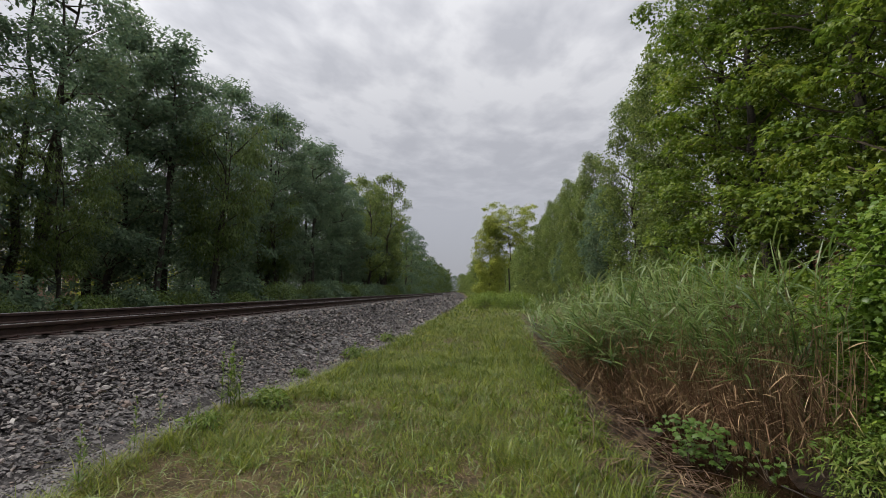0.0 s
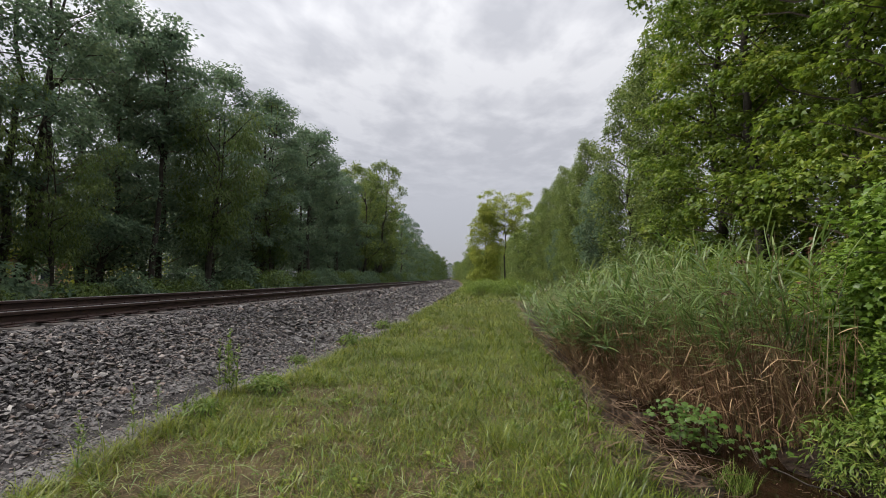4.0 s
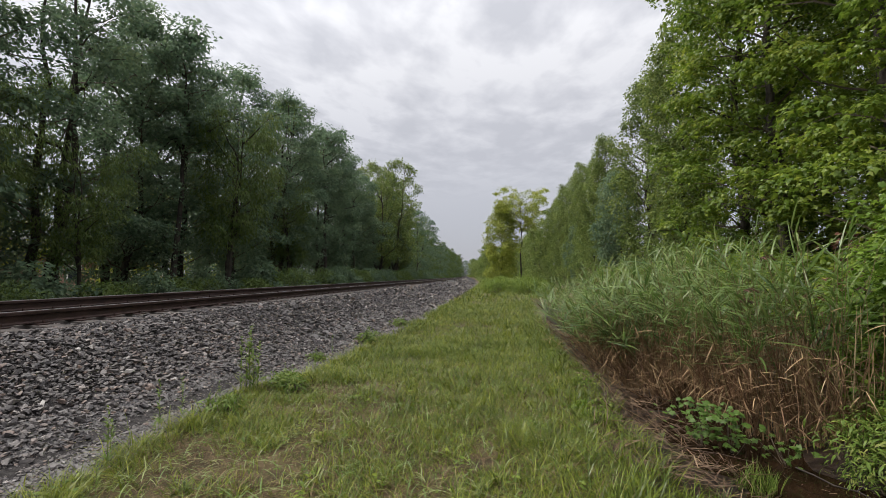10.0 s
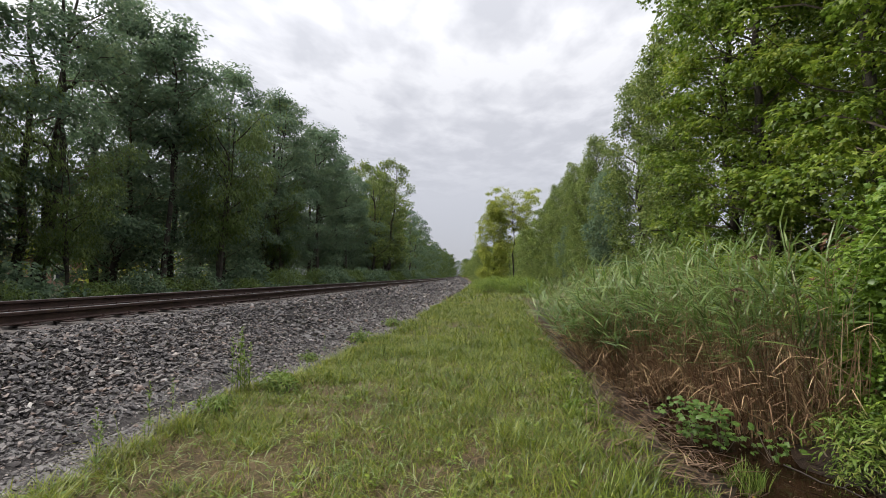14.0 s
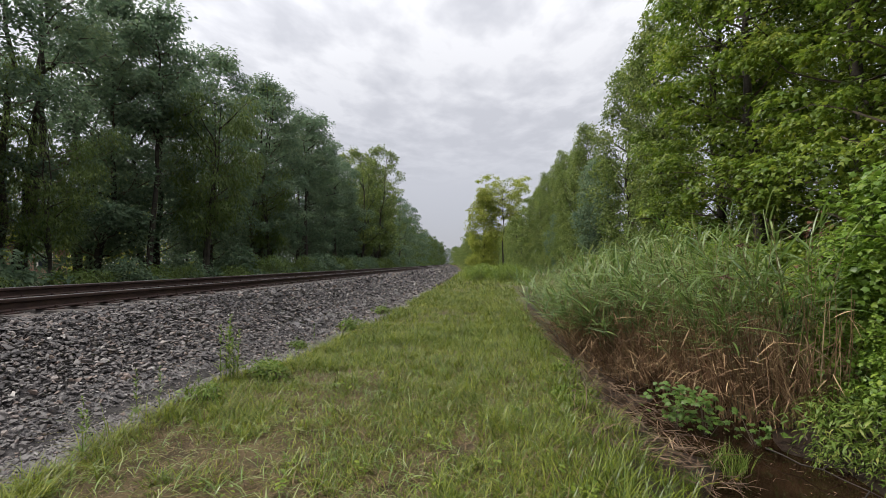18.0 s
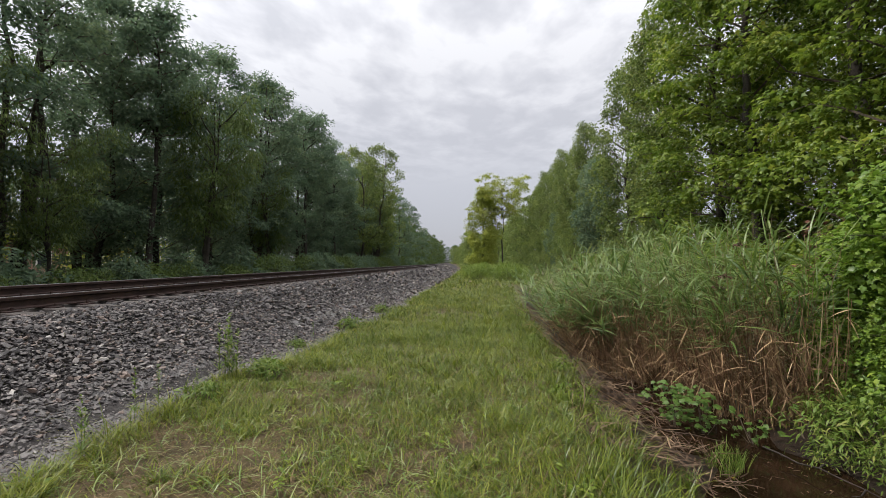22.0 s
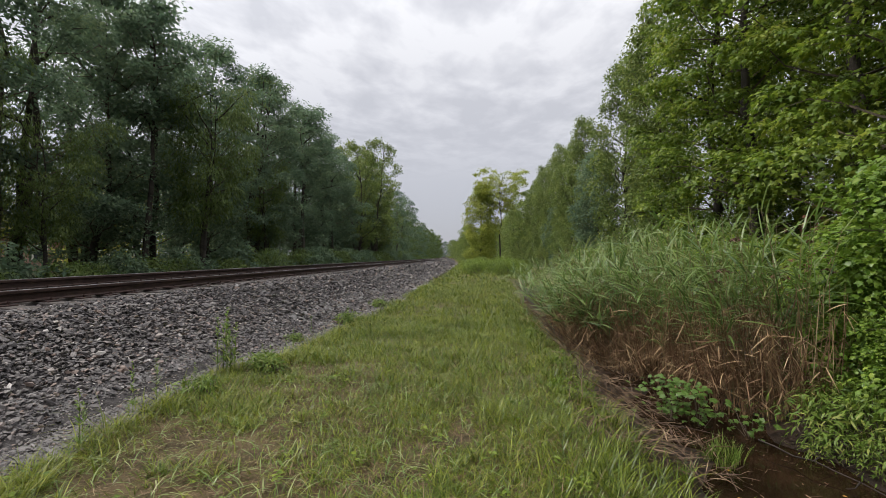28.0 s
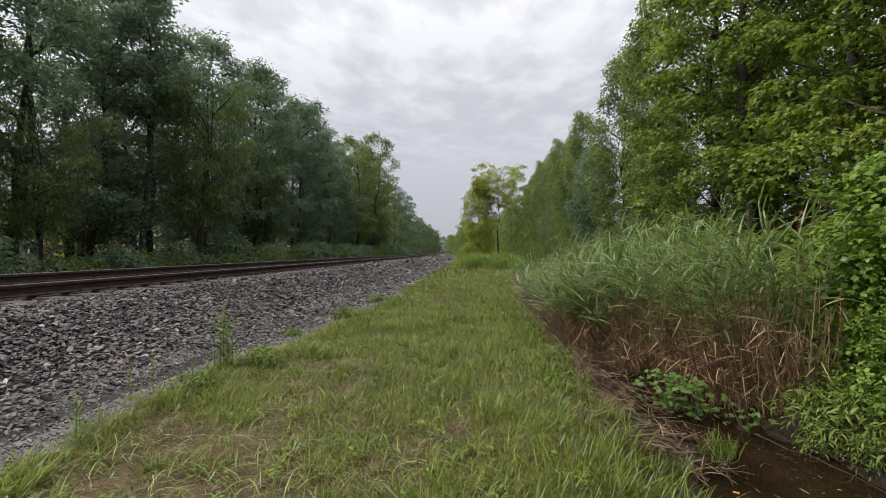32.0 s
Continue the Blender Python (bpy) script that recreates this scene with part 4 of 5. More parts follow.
def build_near_bushes():
    r = np.random.default_rng(71)
    vine = vine_meshes()
    shrubs("vine_bush", vine, [(4.65, 5.55, 1.02), (4.75, 4.9, 1.0), (4.25, 5.35, 0.66), (4.1, 4.95, 0.52), (5.5, 6.6, 1.0), (5.2, 4.4, 1.1), (4.9, 6.3, 0.75), (4.4, 4.2, 0.8), (3.95, 4.55, 0.42)], "bush overgrown with bright green lobed vine leaves", "bush", "bushes by the water", r)
    low = shrub_meshes(401, 0.55, 0.55, 60, 12, 0.12, LEAF_LONG, M_LEAF_WEED, 0.14)
    shrubs("water_weed", low, [(3.3, 4.65, 0.7), (3.62, 4.6, 0.85), (3.2, 4.3, 0.45), (3.5, 4.25, 0.75), (3.85, 4.2, 0.9), (3.3, 3.95, 0.45), (3.58, 3.85, 0.7), (3.85, 3.75, 0.85), (3.45, 3.5, 0.5), (3.75, 3.4, 0.75)], "low plant with long yellow-green leaves at the water's edge", "weed", "weeds by the water", r)
    under = shrub_meshes(402, 2.2, 1.6, 160, 24, 0.12, LEAF_LOBED, M_LEAF_MAPLE, 0.3)
    shrubs("undergrowth_shrub", under, [(7.4, 9.5, 0.8), (7.6, 12, 0.75), (7.4, 14.5, 0.8), (7.7, 17, 0.7), (7.5, 20, 0.8), (7.8, 24, 0.8), (8.0, 29, 0.8), (7.8, 33, 0.8)], "leafy green shrub at the foot of the trees", "shrub", "shrubs under the trees", r)
    dead = shrub_meshes(404, 2.0, 0.6, 40, 12, 0.1, LEAF_OVAL, M_LEAF_DEAD, 0.2)
    shrubs("dead_shrub", dead, [(4.7, 24.5, 1.0), (5.8, 8.1, 1.0)], "withered shrub with red-brown dead leaves", "shrub", "withered shrubs", r)
    tall = shrub_meshes(403, 1.15, 1.3, 100, 22, 0.15, LEAF_LONG, M_LEAF_MAPLE, 0.22)
    shrubs("meadow_shrub", tall, [(u, y, r.uniform(0.55, 1.05)) for u, y in zip(r.uniform(-1.0, 4.8, 34), r.uniform(36, 70, 34))], "light green brush in the grass strip", "shrub", "brush in the meadow", r)


def blade_template(k=4, width=1.0, curve=0.45):
    """A grass or reed blade along +y that droops towards its tip."""
    t = np.linspace(0, 1, k + 1)
    w = width * np.minimum(1, np.minimum(0.45 + 3 * t, 1.7 * (1 - t)))[:-1]
    v = []
    for ti, wi in zip(t[:-1], w):
        v += [(-wi / 2, ti, -curve * ti ** 2), (wi / 2, ti, -curve * ti ** 2)]
    v.append((0, 1 - 0.12 * curve, -curve))
    f = []
    for i in range(k - 1):
        a = 2 * i
        f += [(a, a + 1, a + 3), (a, a + 3, a + 2)]
    f.append((2 * k - 2, 2 * k - 1, 2 * k))
    return np.array(v), np.array(f)


def reed_leaves(base, lean, h, r, n=9, lo=0.45):
    """Leaf pose data of one reed: places along the stem, turns and sizes. The wind has combed them to one side."""
    t = np.sort(r.uniform(lo, 1.0, n))
    loc = base + lean * np.stack([t ** 1.4, t ** 1.4, t], -1)
    a = r.uniform(0, 2 * np.pi, n)
    d = np.stack([np.cos(a) - 0.55, np.sin(a) * 0.8 - 0.15, r.uniform(0.1, 1.5, n) ** 1.2], -1)
    nn = unit(np.stack([-np.cos(a) * 0.4 + r.normal(0, 0.35, n), -np.sin(a) * 0.4 + r.normal(0, 0.35, n), np.ones(n)], -1))
    ln = r.uniform(0.26, 0.56, n)
    s = np.stack([r.uniform(0.014, 0.027, n), ln, ln * r.uniform(0.25, 1.0, n)], -1)
    return loc, frames(d, nn), s


FRONT_U, FRONT_Y = [1.5, 2.1, 2.56, 2.85, 3.3, 3.9], [8.9, 7.6, 6.75, 5.9, 5.25, 4.9]


def reed_spot(r, hug=1.7):
    """A foot in the reed bed along the ditch, thickest at its front."""
    u = r.uniform(1.6, 3.65)
    y = float(np.interp(u, FRONT_U, FRONT_Y)) + r.uniform(-0.15, 0.15) + 10.0 * r.uniform(0, 1) ** hug
    return u + 0.055 * max(y - 6, 0) + max(y - 8, 0) * 0.12 * (u - 1.6), y


SWAYING = []     # things that the breeze stirs, with degrees of sway


def plume_mesh(r):
    """The feathery flower head of a reed, hanging to one side."""
    n = 70
    t = r.uniform(0, 1, n)
    a = r.normal(0, 0.5, n)
    d = np.stack([np.cos(a), np.sin(a), r.uniform(-0.5, 0.5, n)], -1)
    loc = np.stack([0.16 * t, 0.02 * np.sin(t * 3), 0.10 * t - 0.14 * t ** 2], -1)
    s = np.stack([np.full(n, 0.012), r.uniform(0.04, 0.09, n), np.full(n, 0.03)], -1)
    return raw_mesh("plume", *scatter(*blade_template(2), frames(d, unit(r.normal(0, 0.3, (n, 3)) + np.array([0, 0, 1.0]))), s, loc), M_PLUME)


def build_reeds():
    r = np.random.default_rng(81)
    bl = blade_template(4)
    stem_pieces, leaf_data, dry_data, single = [], [], [], []
    for i in range(640):
        u, y = reed_spot(r)
        inner = min(max((u - 1.6 - 0.055 * max(y - 6, 0)) / 1.1, 0), 1)
        h = r.uniform(1.35, 2.35) * (0.62 + 0.38 * inner)
        base = np.array([u, y, max(float(ground_z(u, y)), -0.5) - 0.02])
        edge = math.exp(-max(u - 1.6, 0) * 1.2)
        lean = np.array([r.normal(-0.18 - 0.6 * edge, 0.3), r.normal(-0.12, 0.28), h])
        path = np.stack([base + lean * np.array([t ** 1.4, t ** 1.4, t]) for t in (0, 0.35, 0.7, 1.0)])
        tb = tube(path, [0.006, 0.005, 0.004, 0.002], 3)
        lv = reed_leaves(base, lean, h, r, 12, 0.5)
        if y < 7.0 and len(single) < 60 and i % 2:
            single.append((base, tb, lv))
        else:
            stem_pieces.append(tb)
            leaf_data.append(lv)
    bedding = base_empty("reed_bed", 0, 0, 0, 0, "dense bed of green reeds over brown dead stalks in the ditch", "reeds", kind="stuff")
    tagged(mesh_part("reed_stalks", raw_mesh("reed_stalks", *joined(stem_pieces), M_REED_STEM), bedding), kind="stuff")
    loc, mats, s = (np.concatenate(z) for z in zip(*leaf_data))
    tagged(mesh_part("reed_blades", raw_mesh("reed_blades", *scatter(*bl, mats, s, loc), M_REED_LEAF), bedding), kind="stuff")
    # dead stalks and hanging dry leaves in the lower half
    dead, blades = [], []
    for i in range(1500):
        u, y = reed_spot(r, 2.6)
        base = np.array([u - 0.05, y - 0.12, max(float(ground_z(u, y)), -0.45)])
        h = r.uniform(0.6, 1.45)
        slack = 0.5 if i % 6 == 0 else 0.2
        tip = base + np.array([r.normal(-0.1, slack), r.normal(-0.08, slack), h * (0.7 if i % 6 == 0 else 1.0)])
        w = r.uniform(0.7, 1.3)
        dead.append(tube(wander(base, tip, 4, 0.025, r), [0.0055 * w, 0.005 * w, 0.004 * w, 0.002], 3))
        n = 4
        t = r.uniform(0.3, 1, n)
        a = r.uniform(0, 6.28, n)
        ln = r.uniform(0.14, 0.4, n)
        blades.append((base + (tip - base) * t[:, None], frames(np.stack([np.cos(a) - 0.2, np.sin(a), r.uniform(-1.1, 0.6, n)], -1), unit(r.normal(0, 0.5, (n, 3)) + np.array([0, 0, 1.0]))),
                       np.stack([r.uniform(0.006, 0.014, n), ln, ln * r.uniform(0.3, 1.0, n)], -1)))
    tagged(mesh_part("dead_stalks", raw_mesh("dead_stalks", *joined(dead), M_REED_DRY), bedding, "brown dead stalks"), kind="stuff")
    loc, mats, s = (np.concatenate(z) for z in zip(*blades))
    tagged(mesh_part("dry_blades", raw_mesh("dry_blades", *scatter(*bl, mats, s, loc), M_REED_DRY), bedding, "hanging dry brown blades"), kind="stuff")
    blade = raw_mesh("leaf_blade", *bl, M_REED_LEAF)
    plume = plume_mesh(r)
    for i, (base, tb, (loc, mats, s)) in enumerate(single):
        t = base_empty("reed", *[float(q) for q in base], 0, "tall green reed with long arching leaves in the ditch", "reed", "reeds of the ditch")
        mesh_part("stem", raw_mesh("stem", tb[0] - base, tb[1], M_REED_STEM), t)
        SWAYING.append((t, 0.55))
        if i % 12 == 5:
            o = mesh_part("plume", plume, t, "drooping purple-brown plume")
            o.location = Vector(tb[0][-1] - base)
        for l, m, q in zip(loc, mats, s):
            o = mesh_part("leaf_blade", blade, t)
            o.matrix_basis = Matrix.Translation(Vector(l - base)) @ Matrix(m.tolist()).to_4x4() @ Matrix.Diagonal((*[float(k) for k in q], 1.0))


def build_litter():
    """Bent-over dead stalks and loose straw on the bank, mostly pointing down to the water."""
    r = np.random.default_rng(91)
    pcs, bls = [], []
    for i in range(80):
        # broken stalks that slide from the reed edge down the bank to the water
        v = r.uniform(0, 1)
        y = 4.9 + 5.0 * v ** 1.1
        u = r.uniform(0.95, 1.95) + 0.045 * max(y - 4, 0)
        a = r.normal(-0.6, 0.8)
        ln = r.uniform(0.2, 0.7)
        e = np.array([u + math.cos(a) * ln, y + math.sin(a) * ln, 0])
        e[2] = max(float(ground_z(e[0], e[1])), -0.34) + r.uniform(0.0, 0.12)
        z = max(float(ground_z(u, y)), -0.34) + r.uniform(0.02, 0.3)
        pcs.append(tube(wander((u, y, z), e, 4, 0.025, r), [0.0055, 0.005, 0.0045, 0.0025], 3))
    n = 3800
    y = 3.8 + 11.7 * r.uniform(0, 1, n) ** 1.3
    u = r.uniform(0.85, 2.1, n) + ditch_shift(y)
    a = r.uniform(0, 6.28, n)
    loc = np.stack([u, y, np.maximum(ground_z(u, y), -0.34) + r.uniform(0.01, 0.1, n)], -1)
    m = frames(np.stack([np.cos(a), np.sin(a), r.normal(0, 0.3, n)], -1), unit(r.normal(0, 0.5, (n, 3)) + np.array([0, 0, 1.0])))
    s = np.stack([r.uniform(0.005, 0.012, n), r.uniform(0.1, 0.42, n), r.uniform(0.05, 0.25, n)], -1)
    pcs.append(tuple(scatter(blade_template(4)[0], quads_of_blade(4), m, s, loc)))
    n = 170
    u, y = r.uniform(1.5, 3.3, n), 2.8 + 2.6 * r.uniform(0, 1, n)
    a = r.uniform(0, 6.28, n)
    m = frames(np.stack([np.cos(a), np.sin(a), np.zeros(n)], -1), unit(r.normal(0, 0.06, (n, 3)) + np.array([0, 0, 1.0])))
    s = np.stack([r.uniform(0.003, 0.012, n), r.uniform(0.015, 0.13, n), np.full(n, 0.01)], -1)
    pcs.append(tuple(scatter(blade_template(4)[0], quads_of_blade(4), m, s, np.stack([u, y, np.full(n, -0.340)], -1))))
    tagged(new("reed_litter", raw_mesh("reed_litter", *joined(pcs), M_LITTER)), "fallen pale brown reed stalks on the mud bank", "litter", kind="stuff")


def quads_of_blade(k):
    """The faces of a blade as quads; the tip is a folded one."""
    return np.array([(2 * i, 2 * i + 1, 2 * i + 3, 2 * i + 2) for i in range(k - 1)])


def build_edge_weeds():
    """Green weeds and grass tufts that hang over the rim of the ditch and stand in the water."""
    r = np.random.default_rng(93)
    bl = blade_template(3, 1.0, 0.5)

    def tuft(n, length, width, spread):
        a = r.uniform(0, 6.28, n)
        d = np.stack([np.cos(a), np.sin(a), r.uniform(0.8, 3.0, n)], -1)
        nn = unit(np.stack([-np.cos(a), -np.sin(a), np.full(n, 0.9)], -1))
        ln = length * r.uniform(0.5, 1.2, n)
        s = np.stack([width * r.uniform(0.7, 1.3, n), ln, ln * r.uniform(0.4, 1.2, n)], -1)
        loc = np.stack([r.normal(0, spread, n), r.normal(0, spread, n), np.full(n, -0.01)], -1)
        return raw_mesh("blades", *scatter(*bl, frames(d, nn), s, loc), M_GRASS)

    kinds = [tuft(n, ln, 0.0075, 0.05) for n, ln in ((46, 0.2), (40, 0.25), (30, 0.3))]
    spots = [(u, y) for u, y in zip(r.uniform(0.78, 1.35, 150), 2.5 + 11 * r.uniform(0, 1, 150) ** 1.3)]
    spots += [(1.3, 2.9), (1.62, 3.75), (1.35, 4.2)]
    for i, (u, y) in enumerate(spots):
        t = base_empty("grass_tuft", u, y, max(float(ground_z(u, y)), -0.36), r.uniform(0, 360), "loose tuft of green grass at the rim of the ditch", "grass tuft", "tufts at the ditch")
        tagged(mesh_part("blade_mass", kinds[i % 3], t), kind="stuff")
    n = 34
    a = r.uniform(0, 6.28, n)
    d = np.stack([np.cos(a), np.sin(a), r.uniform(3.0, 9.0, n)], -1)
    ln = r.uniform(0.12, 0.27, n)
    upright = raw_mesh("blades", *scatter(*bl, frames(d, unit(np.stack([-np.cos(a), -np.sin(a), np.full(n, 0.6)], -1))), np.stack([r.uniform(0.005, 0.009, n), ln, ln * r.uniform(0.2, 0.9, n)], -1),
                                          np.stack([r.normal(0, 0.035, n), r.normal(0, 0.035, n), np.full(n, -0.01)], -1)), M_LEAF_WEED)
    for u, y in ((2.0, 4.28), (2.1, 4.12), (2.2, 4.22), (2.28, 4.36), (1.42, 4.02), (1.54, 4.12), (1.36, 3.86), (1.6, 3.8), (2.16, 4.42)):
        t = base_empty("grass_tuft", u, y, -0.36, r.uniform(0, 360), "thin upright tuft of grass standing in the shallow water", "grass tuft", "tufts in the water")
        tagged(mesh_part("blade_mass", upright, t), kind="stuff")
    low = shrub_meshes(410, 0.16, 0.2, 18, 10, 0.045, LEAF_OVAL, M_LEAF_MAPLE, 0.07)
    shrubs("broadleaf_weed", low, [(u, y, r.uniform(0.5, 0.85)) for u, y in zip(r.uniform(0.8, 1.25, 9), r.uniform(4.5, 14, 9))], "low green broadleaf weed at the rim of the ditch", "weed", "weeds at the ditch", r)


def build_toe_weeds():
    """Slim upright weeds along the foot of the ballast."""
    r = np.random.default_rng(97)

    def slim(h, n):
        t = r.uniform(0.15, 1, n)
        a = r.uniform(0, 6.28, n)
        d = np.stack([np.cos(a), np.sin(a), r.uniform(0.3, 1.2, n)], -1)
        nn = unit(np.stack([-np.cos(a) * 0.4, -np.sin(a) * 0.4, np.ones(n)], -1))
        s = np.stack([np.full(n, 0.05), 0.09 * (1.25 - t * 0.7) * r.uniform(0.7, 1.3, n), np.full(n, 0.05)], -1)
        loc = np.stack([r.normal(0, 0.004, n), r.normal(0, 0.004, n), h * t], -1)
        return (raw_mesh("stem", *tube(np.array([[0, 0, -0.03], [0.005, 0, h * 0.5], [0, 0.01, h]]), [0.004, 0.003, 0.001], 4), M_LEAF_WEED),
                raw_mesh("leaf_mass", *scatter(*LEAF_LONG, frames(d, nn), s * np.array([1.6, 1, 1]), loc), M_LEAF_WEED))

    kinds = [slim(0.62, 46), slim(0.4, 30), slim(0.5, 36)]
    spots = [(-3.04, 5.52, 0, 1.3), (-3.12, 5.6, 2, 1.25), (-2.95, 5.45, 1, 1.3), (-3.1, 5.42, 0, 1.1), (-3.0, 5.65, 2, 1.2), (-3.06, 5.58, 0, 1.15)]
    spots += [(-2.85 + r.normal(0, 0.12), y, int(r.integers(0, 3)), r.uniform(0.45, 0.8)) for y in (2.9, 3.2, 3.4, 3.7, 4.0, 4.3, 4.7, 6.3, 7.2, 8.4, 9.8, 10.2, 12.5, 15.0)]
    for u, y, k, s in spots:
        t = base_empty("horseweed", u, y, float(ground_z(u, y)), r.uniform(0, 360), "slim upright green weed at the foot of the ballast", "weed", "weeds along the gravel")
        t.scale = (s, s, s)
        mesh_part("stem", kinds[k][0], t)
        tagged(mesh_part("leaf_mass", kinds[k][1], t), kind="stuff")
        SWAYING.append((t, 0.8))
    tuft = shrub_meshes(420, 0.2, 0.2, 24, 16, 0.09, LEAF_LONG, M_LEAF_WEED, 0.06)
    shrubs("edge_tuft", tuft, [(-2.75, 9.75, 1.1), (-2.72, 5.9, 0.9), (-2.6, 5.75, 0.85), (-3.0, 7.6, 0.7), (-2.8, 4.6, 0.9), (-2.7, 13.0, 1.0)], "low yellow-green weed tuft on the gravel edge", "weed", "weeds along the gravel", r)


def build_branch():
    """A thin dead branch lying in the water."""
    r = np.random.default_rng(77)
    t = base_empty("fallen_branch", 2.65, 4.6, -0.3, 0, "thin grey dead branch lying in the shallow water", "branch")
    main = wander((0, 0, 0.03), (0.42, -1.1, -0.03), 8, 0.015, r)
    mesh_part("main_stem", raw_mesh("main_stem", *tube(main, np.linspace(0.008, 0.004, 8), 6), M_BRANCH, True), t)
    for k, e in ((3, (0.45, -0.3, 0.05)), (5, (0.1, -0.9, 0.02))):
        mesh_part("side_twig", raw_mesh("side_twig", *tube(wander(main[k], e, 5, 0.012, r), np.linspace(0.007, 0.003, 5), 5), M_BRANCH, True), t)


def build_fallen_leaves():
    """A few coloured leaves on the water and the mud."""
    r = np.random.default_rng(79)
    mat = surface("fallen_leaf", (0.20, 0.09, 0.02), (0.42, 0.24, 0.06), 8, 0.6, 0, 0.2, 60, 0.002)
    me = raw_mesh("fallen_leaf", *LEAF_LOBED, mat)
    for x, y in ((1.95, 3.6), (2.35, 3.45), (2.55, 3.3), (2.1, 4.1), (2.75, 3.7), (2.9, 3.2), (1.75, 3.4)):
        o = tagged(new("fallen_leaf", me), "small orange-brown leaf floating on the ditch water", "leaf", "fallen leaves on the water")
        s = r.uniform(0.03, 0.055)
        o.matrix_basis = pose(x, y, -0.338, r.uniform(-8, 8), 0, r.uniform(0, 360)) @ Matrix.Diagonal((s, s, s, 1))


def build_saplings():
    """A small maple seedling patch at the water, each leaf its own piece."""
    r = np.random.default_rng(95)
    leaf = raw_mesh("leaf", *LEAF_LOBED, M_LEAF_SEED)
    for x, y, z, h, n in ((2.12, 5.26, -0.36, 0.5, 120), (2.36, 5.12, -0.36, 0.44, 90), (2.72, 4.84, -0.36, 0.26, 30)):
        t = base_empty("maple_seedling", x, y, z, 0, "small bright green maple seedling standing at the water's edge", "seedling", "seedlings by the water")
        for k in range(6):
            tip = np.array([r.normal(0, 0.13), r.normal(0, 0.13), h * r.uniform(0.6, 1.0)])
            mesh_part("stem", raw_mesh("stem", *tube(wander((0, 0, -0.05), tip, 4, 0.01, r), [0.005, 0.004, 0.003, 0.0015], 3), M_TWIG), t)
        for k in range(n):
            p = np.array([r.normal(0, 0.14), r.normal(0, 0.14), h * r.uniform(0.2, 1.0)])
            a = r.uniform(0, 6.28)
            m = frames(np.array([[math.cos(a), math.sin(a), r.uniform(-0.6, 0.2)]]), np.array([[r.normal(0, 0.3), -0.5 + r.normal(0, 0.3), 1.0]]))[0]
            s = r.uniform(0.045, 0.08)
            o = mesh_part("leaf", leaf, t)
            o.matrix_basis = Matrix.Translation(Vector(p)) @ Matrix(m.tolist()).to_4x4() @ Matrix.Diagonal((s, s, s, 1))


build_near_bushes()
build_reeds()
build_litter()
build_edge_weeds()
build_toe_weeds()
build_saplings()
build_branch()
build_fallen_leaves()


# ---- grass ----
def field(u, y, seed, scale):
    """Smooth random numbers over the ground, 0 to 1."""
    r = np.random.default_rng(seed)
    g = r.uniform(0, 1, (64, 64))
    a, b = (u / scale) % 63, (y / scale) % 63
    i, j = np.floor(a).astype(int), np.floor(b).astype(int)
    p, q = a - i, b - j
    p, q = p * p * (3 - 2 * p), q * q * (3 - 2 * q)
    k, m = i + 1, j + 1
    return (g[i, j] * (1 - p) + g[k, j] * p) * (1 - q) + (g[i, m] * (1 - p) + g[k, m] * p) * q


WORN = [(-2.7, 3.9, 0.2), (-2.0, 2.5, 0.36), (-2.75, 4.9, 0.16), (-0.2, 3.6, 0.18), (-2.35, 3.45, 0.38), (-1.75, 4.4, 0.24), (-2.55, 2.85, 0.34), (-0.6, 2.9, 0.32), (-1.3, 2.6, 0.42), (-1.9, 5.6, 0.22)]   # worn brown spots


def grass_edges(y, n, r):
    left = toe_line(y) + 0.10 * np.sin(y * 1.7) + 0.07 * np.sin(y * 4.1) + r.normal(0, 0.07, n)
    right = 0.86 + 0.045 * np.clip(y - 4, 0, 26) + 4.0 * np.clip((y - 30) / 8, 0, 1) + 0.10 * np.sin(y * 1.3) + r.normal(0, 0.10, n)
    return left, right


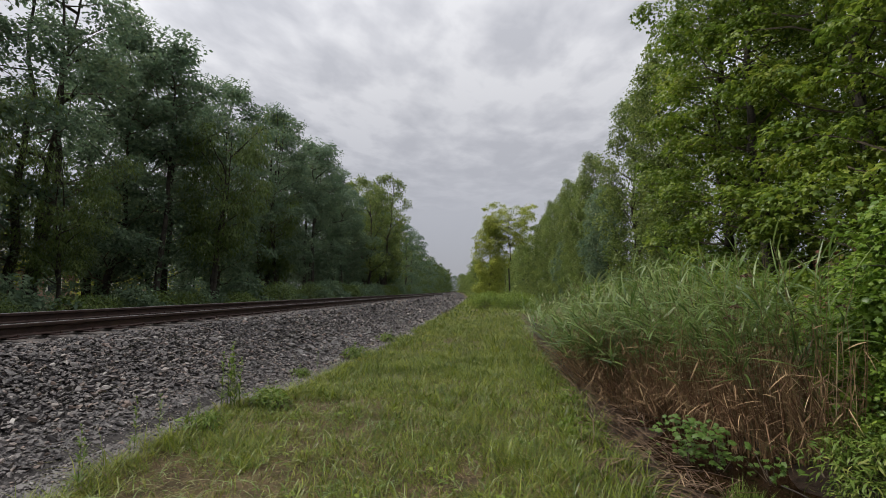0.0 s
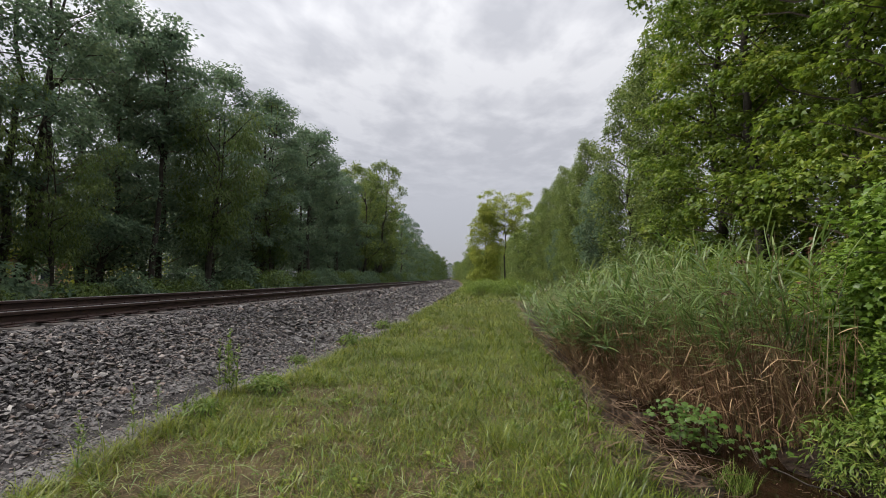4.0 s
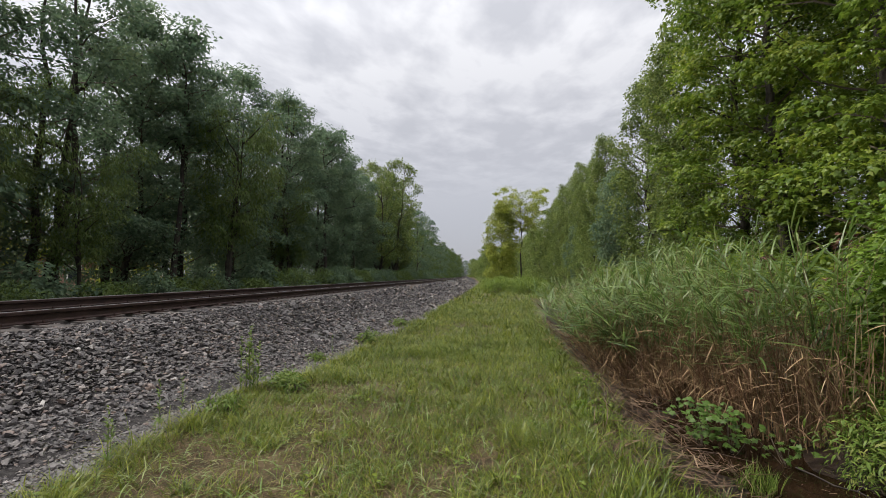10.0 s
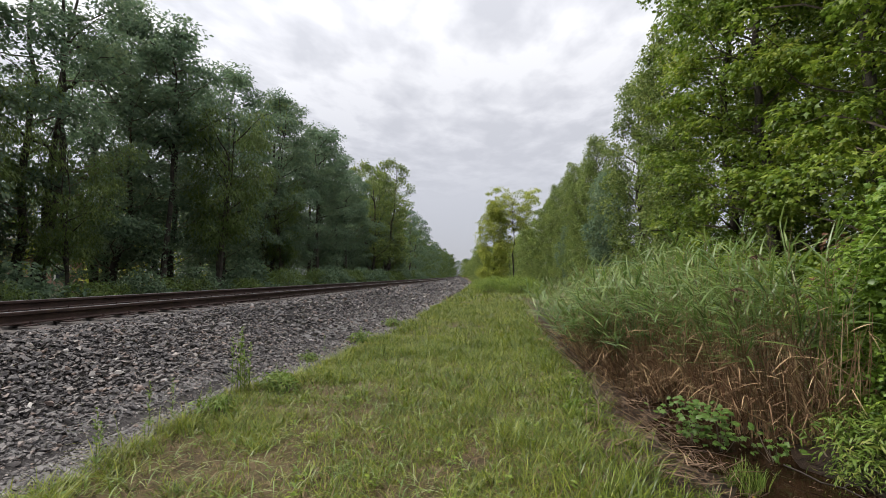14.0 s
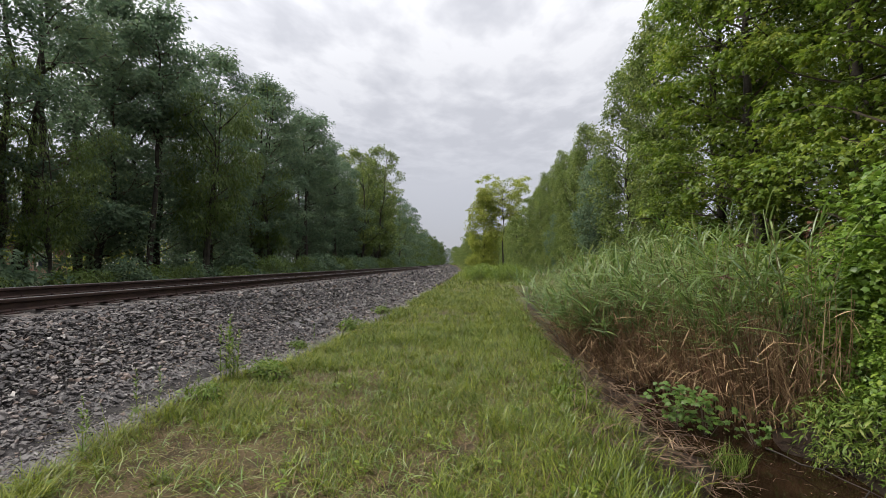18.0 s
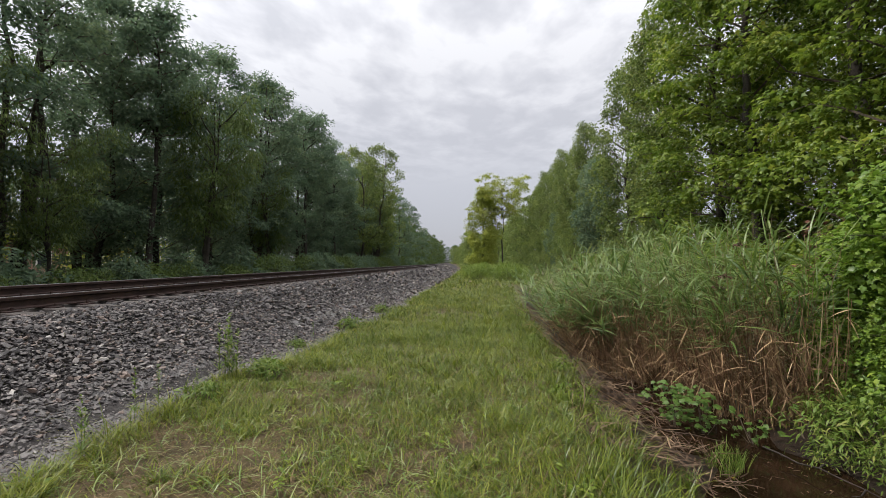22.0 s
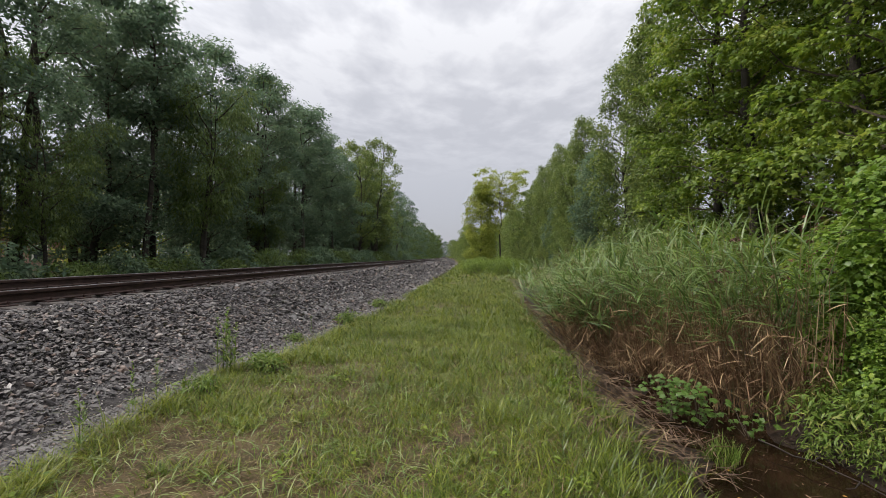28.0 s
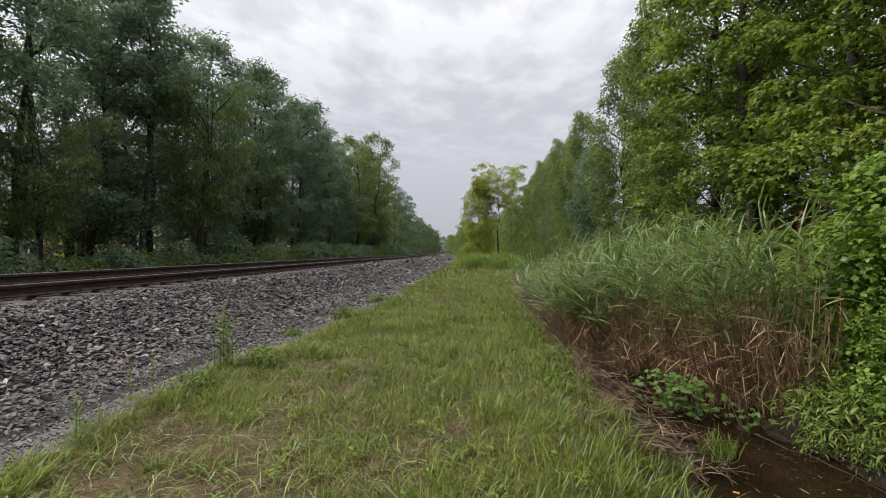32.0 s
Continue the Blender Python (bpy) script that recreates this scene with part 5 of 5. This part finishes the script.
def grass_zone(r, u0, u1, y0, y1, n, length, width):
    # blades stand in tufts
    tufts = n // 14
    tu, ty = r.uniform(u0, u1, tufts), r.uniform(y0, y1, tufts)
    th = np.exp(r.normal(0, 0.25, tufts))
    ta = r.uniform(0, 2 * np.pi, tufts)
    w = r.integers(0, tufts, n)
    rad = 0.05 + 0.004 * y0
    u, y = tu[w] + r.normal(0, rad, n), ty[w] + r.normal(0, rad, n)
    left, right = grass_edges(y, n, r)
    thin = 0.25 + 0.95 * field(u, y, 3, 0.55)
    bare = (field(u, y, 8, 0.42) > np.where(u < 0.0, 0.62, 0.74) + 0.05 * np.maximum(y - 3.0, 0)) & (y < 8) & (r.uniform(0, 1, n) < 0.7)
    for pu, py, pr in WORN:
        bare |= (((u - pu) ** 2 + (y - py) ** 2) < (pr * (0.7 + 0.6 * field(u, y, 9, 0.2))) ** 2) & (r.uniform(0, 1, n) < 0.78)
    k = (u > left) & (u < right) & (r.uniform(0, 1, n) < thin) & ~bare
    u, y, w = u[k], y[k], w[k]
    n = len(u)
    tall = 0.6 + 0.8 * field(u, y, 4, 0.7)
    ln = length * tall * th[w] * r.uniform(0.45, 1.4, n)
    a = np.where(r.uniform(0, 1, n) < 0.25, ta[w] + r.normal(0, 0.8, n), r.uniform(0, 2 * np.pi, n))
    d = np.stack([np.cos(a), np.sin(a), r.uniform(0.45, 2.5, n)], -1)
    nn = unit(np.stack([-np.cos(a), -np.sin(a), np.full(n, 0.9)], -1))
    s = np.stack([width * r.uniform(0.6, 1.35, n), ln, ln * r.uniform(0.25, 1.5, n)], -1)
    loc = np.stack([u + bend_x(y), y, ground_z(u, y) - 0.005], -1)
    return loc, frames(d, nn), s


def build_grass():
    r = np.random.default_rng(99)
    bl = blade_template(3, 1.0, 0.5)
    lo = blade_template(2, 1.0, 0.4)
    green, dry = [], []
    for (y0, y1, n, ln, w, tpl) in ((1.7, 5.5, 124000, 0.12, 0.0062, bl), (5.5, 11, 100000, 0.13, 0.008, bl), (11, 24, 105000, 0.15, 0.014, lo), (24, 70, 60000, 0.22, 0.035, lo), (70, 170, 16000, 0.4, 0.11, lo), (-6, 1.7, 26000, 0.13, 0.012, lo)):
        loc, m, s = grass_zone(r, -3.3, 1.8 if y0 < 10 else (4.0 if y0 < 20 else 6.0), y0, y1, n, ln, w)
        is_dry = r.uniform(0, 1, len(loc)) < 0.03 + 0.13 * np.clip((8 - loc[:, 1]) / 3, 0, 1) + 0.6 * np.clip(-loc[:, 0] / 2.6, 0.15, 1.0) * np.clip((field(loc[:, 0], loc[:, 1], 6, 0.6) - 0.5) * 3, 0, 1) * np.clip((9 - loc[:, 1]) / 5, 0.15, 1)
        green.append(scatter(*tpl, m[~is_dry], s[~is_dry], loc[~is_dry]))
        dry.append(scatter(*tpl, m[is_dry], s[is_dry] * np.array([0.9, 0.8, 1.5]), loc[is_dry]))
    # a fringe of longer tufts along the gravel
    n = 7000
    k = n // 26
    ty = 2.0 + 7.5 * r.uniform(0, 1, k) ** 1.2
    tu = toe_line(ty) + np.abs(r.normal(0.1, 0.14, k))
    w = r.integers(0, k, n)
    u, y = tu[w] + r.normal(0, 0.03, n), ty[w] + r.normal(0, 0.03, n)
    a = r.uniform(0, 2 * np.pi, n)
    m = frames(np.stack([np.cos(a), np.sin(a), r.uniform(0.6, 3.0, n)], -1), unit(np.stack([-np.cos(a), -np.sin(a), np.full(n, 0.9)], -1)))
    ln = 0.17 * np.exp(r.normal(0, 0.3, k))[w] * r.uniform(0.5, 1.3, n)
    fringe = scatter(*bl, m, np.stack([r.uniform(0.004, 0.009, n), ln, ln * r.uniform(0.6, 1.6, n)], -1), np.stack([u, y, ground_z(u, y) - 0.005], -1))
    tagged(new("fringe_grass", raw_mesh("fringe_grass", *fringe, M_GRASS_FRINGE)), "longer yellow-green grass along the edge of the gravel", "grass", kind="stuff")
    # flat straw and thatch on the soil
    n = 26000
    y = 1.8 + 8.0 * r.uniform(0, 1, n) ** 1.3
    u = r.uniform(-3.0, 1.0, n)
    a = r.uniform(0, 2 * np.pi, n)
    m = frames(np.stack([np.cos(a), np.sin(a), r.normal(0.05, 0.18, n)], -1), unit(np.stack([r.normal(0, 0.3, n), r.normal(0, 0.3, n), np.ones(n)], -1)))
    ln = r.uniform(0.03, 0.16, n)
    dry.append(scatter(*lo, m, np.stack([r.uniform(0.003, 0.007, n), ln, ln * 0.3], -1), np.stack([u, y, ground_z(u, y) + r.uniform(0.002, 0.02, n)], -1)))
    # long blades, sky sheen put into their pale colour, and small clover-like rosettes
    n = 2200
    y = 1.9 + 7 * r.uniform(0, 1, n) ** 1.3
    u = r.uniform(-2.95, 0.95, n)
    a = r.uniform(0, 2 * np.pi, n)
    m = frames(np.stack([np.cos(a), np.sin(a), r.uniform(0.2, 1.2, n)], -1), unit(np.stack([-np.cos(a), -np.sin(a), np.full(n, 0.9)], -1)))
    ln = r.uniform(0.10, 0.26, n)
    pale = scatter(*bl, m, np.stack([r.uniform(0.004, 0.009, n), ln, ln * r.uniform(1.0, 2.2, n)], -1), np.stack([u, y, ground_z(u, y) + 0.03], -1))
    tagged(new("pale_grass", raw_mesh("pale_grass", *pale, M_GRASS_PALE)), "long blades among the grass with their sheen put into a pale colour", "grass", kind="stuff")
    n = 1900
    k = n // 7
    cu, cy = r.uniform(-2.9, 0.9, k), 1.9 + 10 * r.uniform(0, 1, k) ** 1.4
    w = r.integers(0, k, n)
    u, y = cu[w] + r.normal(0, 0.035, n), cy[w] + r.normal(0, 0.035, n)
    a = r.uniform(0, 2 * np.pi, n)
    m = frames(np.stack([np.cos(a), np.sin(a), r.normal(0.1, 0.2, n)], -1), unit(r.normal(0, 0.25, (n, 3)) + np.array([0, 0, 1.0])))
    rose = scatter(*LEAF_OVAL, m, r.uniform(0.025, 0.05, n), np.stack([u, y, ground_z(u, y) + r.uniform(0.03, 0.10, n)], -1))
    tagged(new("broadleaf_weeds", raw_mesh("broadleaf_weeds", *rose, M_LEAF_MAPLE)), "small broad green weed leaves in the grass", "weeds", kind="stuff")
    tagged(new("grass", raw_mesh("grass", *joined(green), M_GRASS)), "long green grass on the strip beside the track", "grass", kind="stuff")
    tagged(new("dry_grass", raw_mesh("dry_grass", *joined(dry), M_GRASS_DRY)), "dry straw-coloured blades lying in the grass", "grass", kind="stuff")


build_grass()
build_ballast()


# ---- what moves ----
def motions():
    r = random.Random(17)
    for thing, degrees in SWAYING:
        home, phase, slow = thing.matrix_basis.copy(), r.uniform(0, 6.28), r.uniform(1.3, 2.2)
        size = home.to_scale()
        place_of, turn_of = home.to_translation(), home.to_quaternion().to_matrix().to_4x4()
        rows = []
        for k in range(33):
            gust = 0.6 + 0.4 * math.sin(k * 0.45 + place_of.y * 0.3)
            a = degrees * gust * math.sin(slow * k + phase)
            rows.append((float(k), Matrix.Translation(place_of) @ pose(0, 0, 0, a * 0.5, a, 0) @ turn_of))
        walk(thing, rows)
    walk(clouds, [(0.0, pose(0, 0, 420)), (16.0, pose(-44, -34, 420)), (32.0, pose(-88, -68, 420))])


motions()
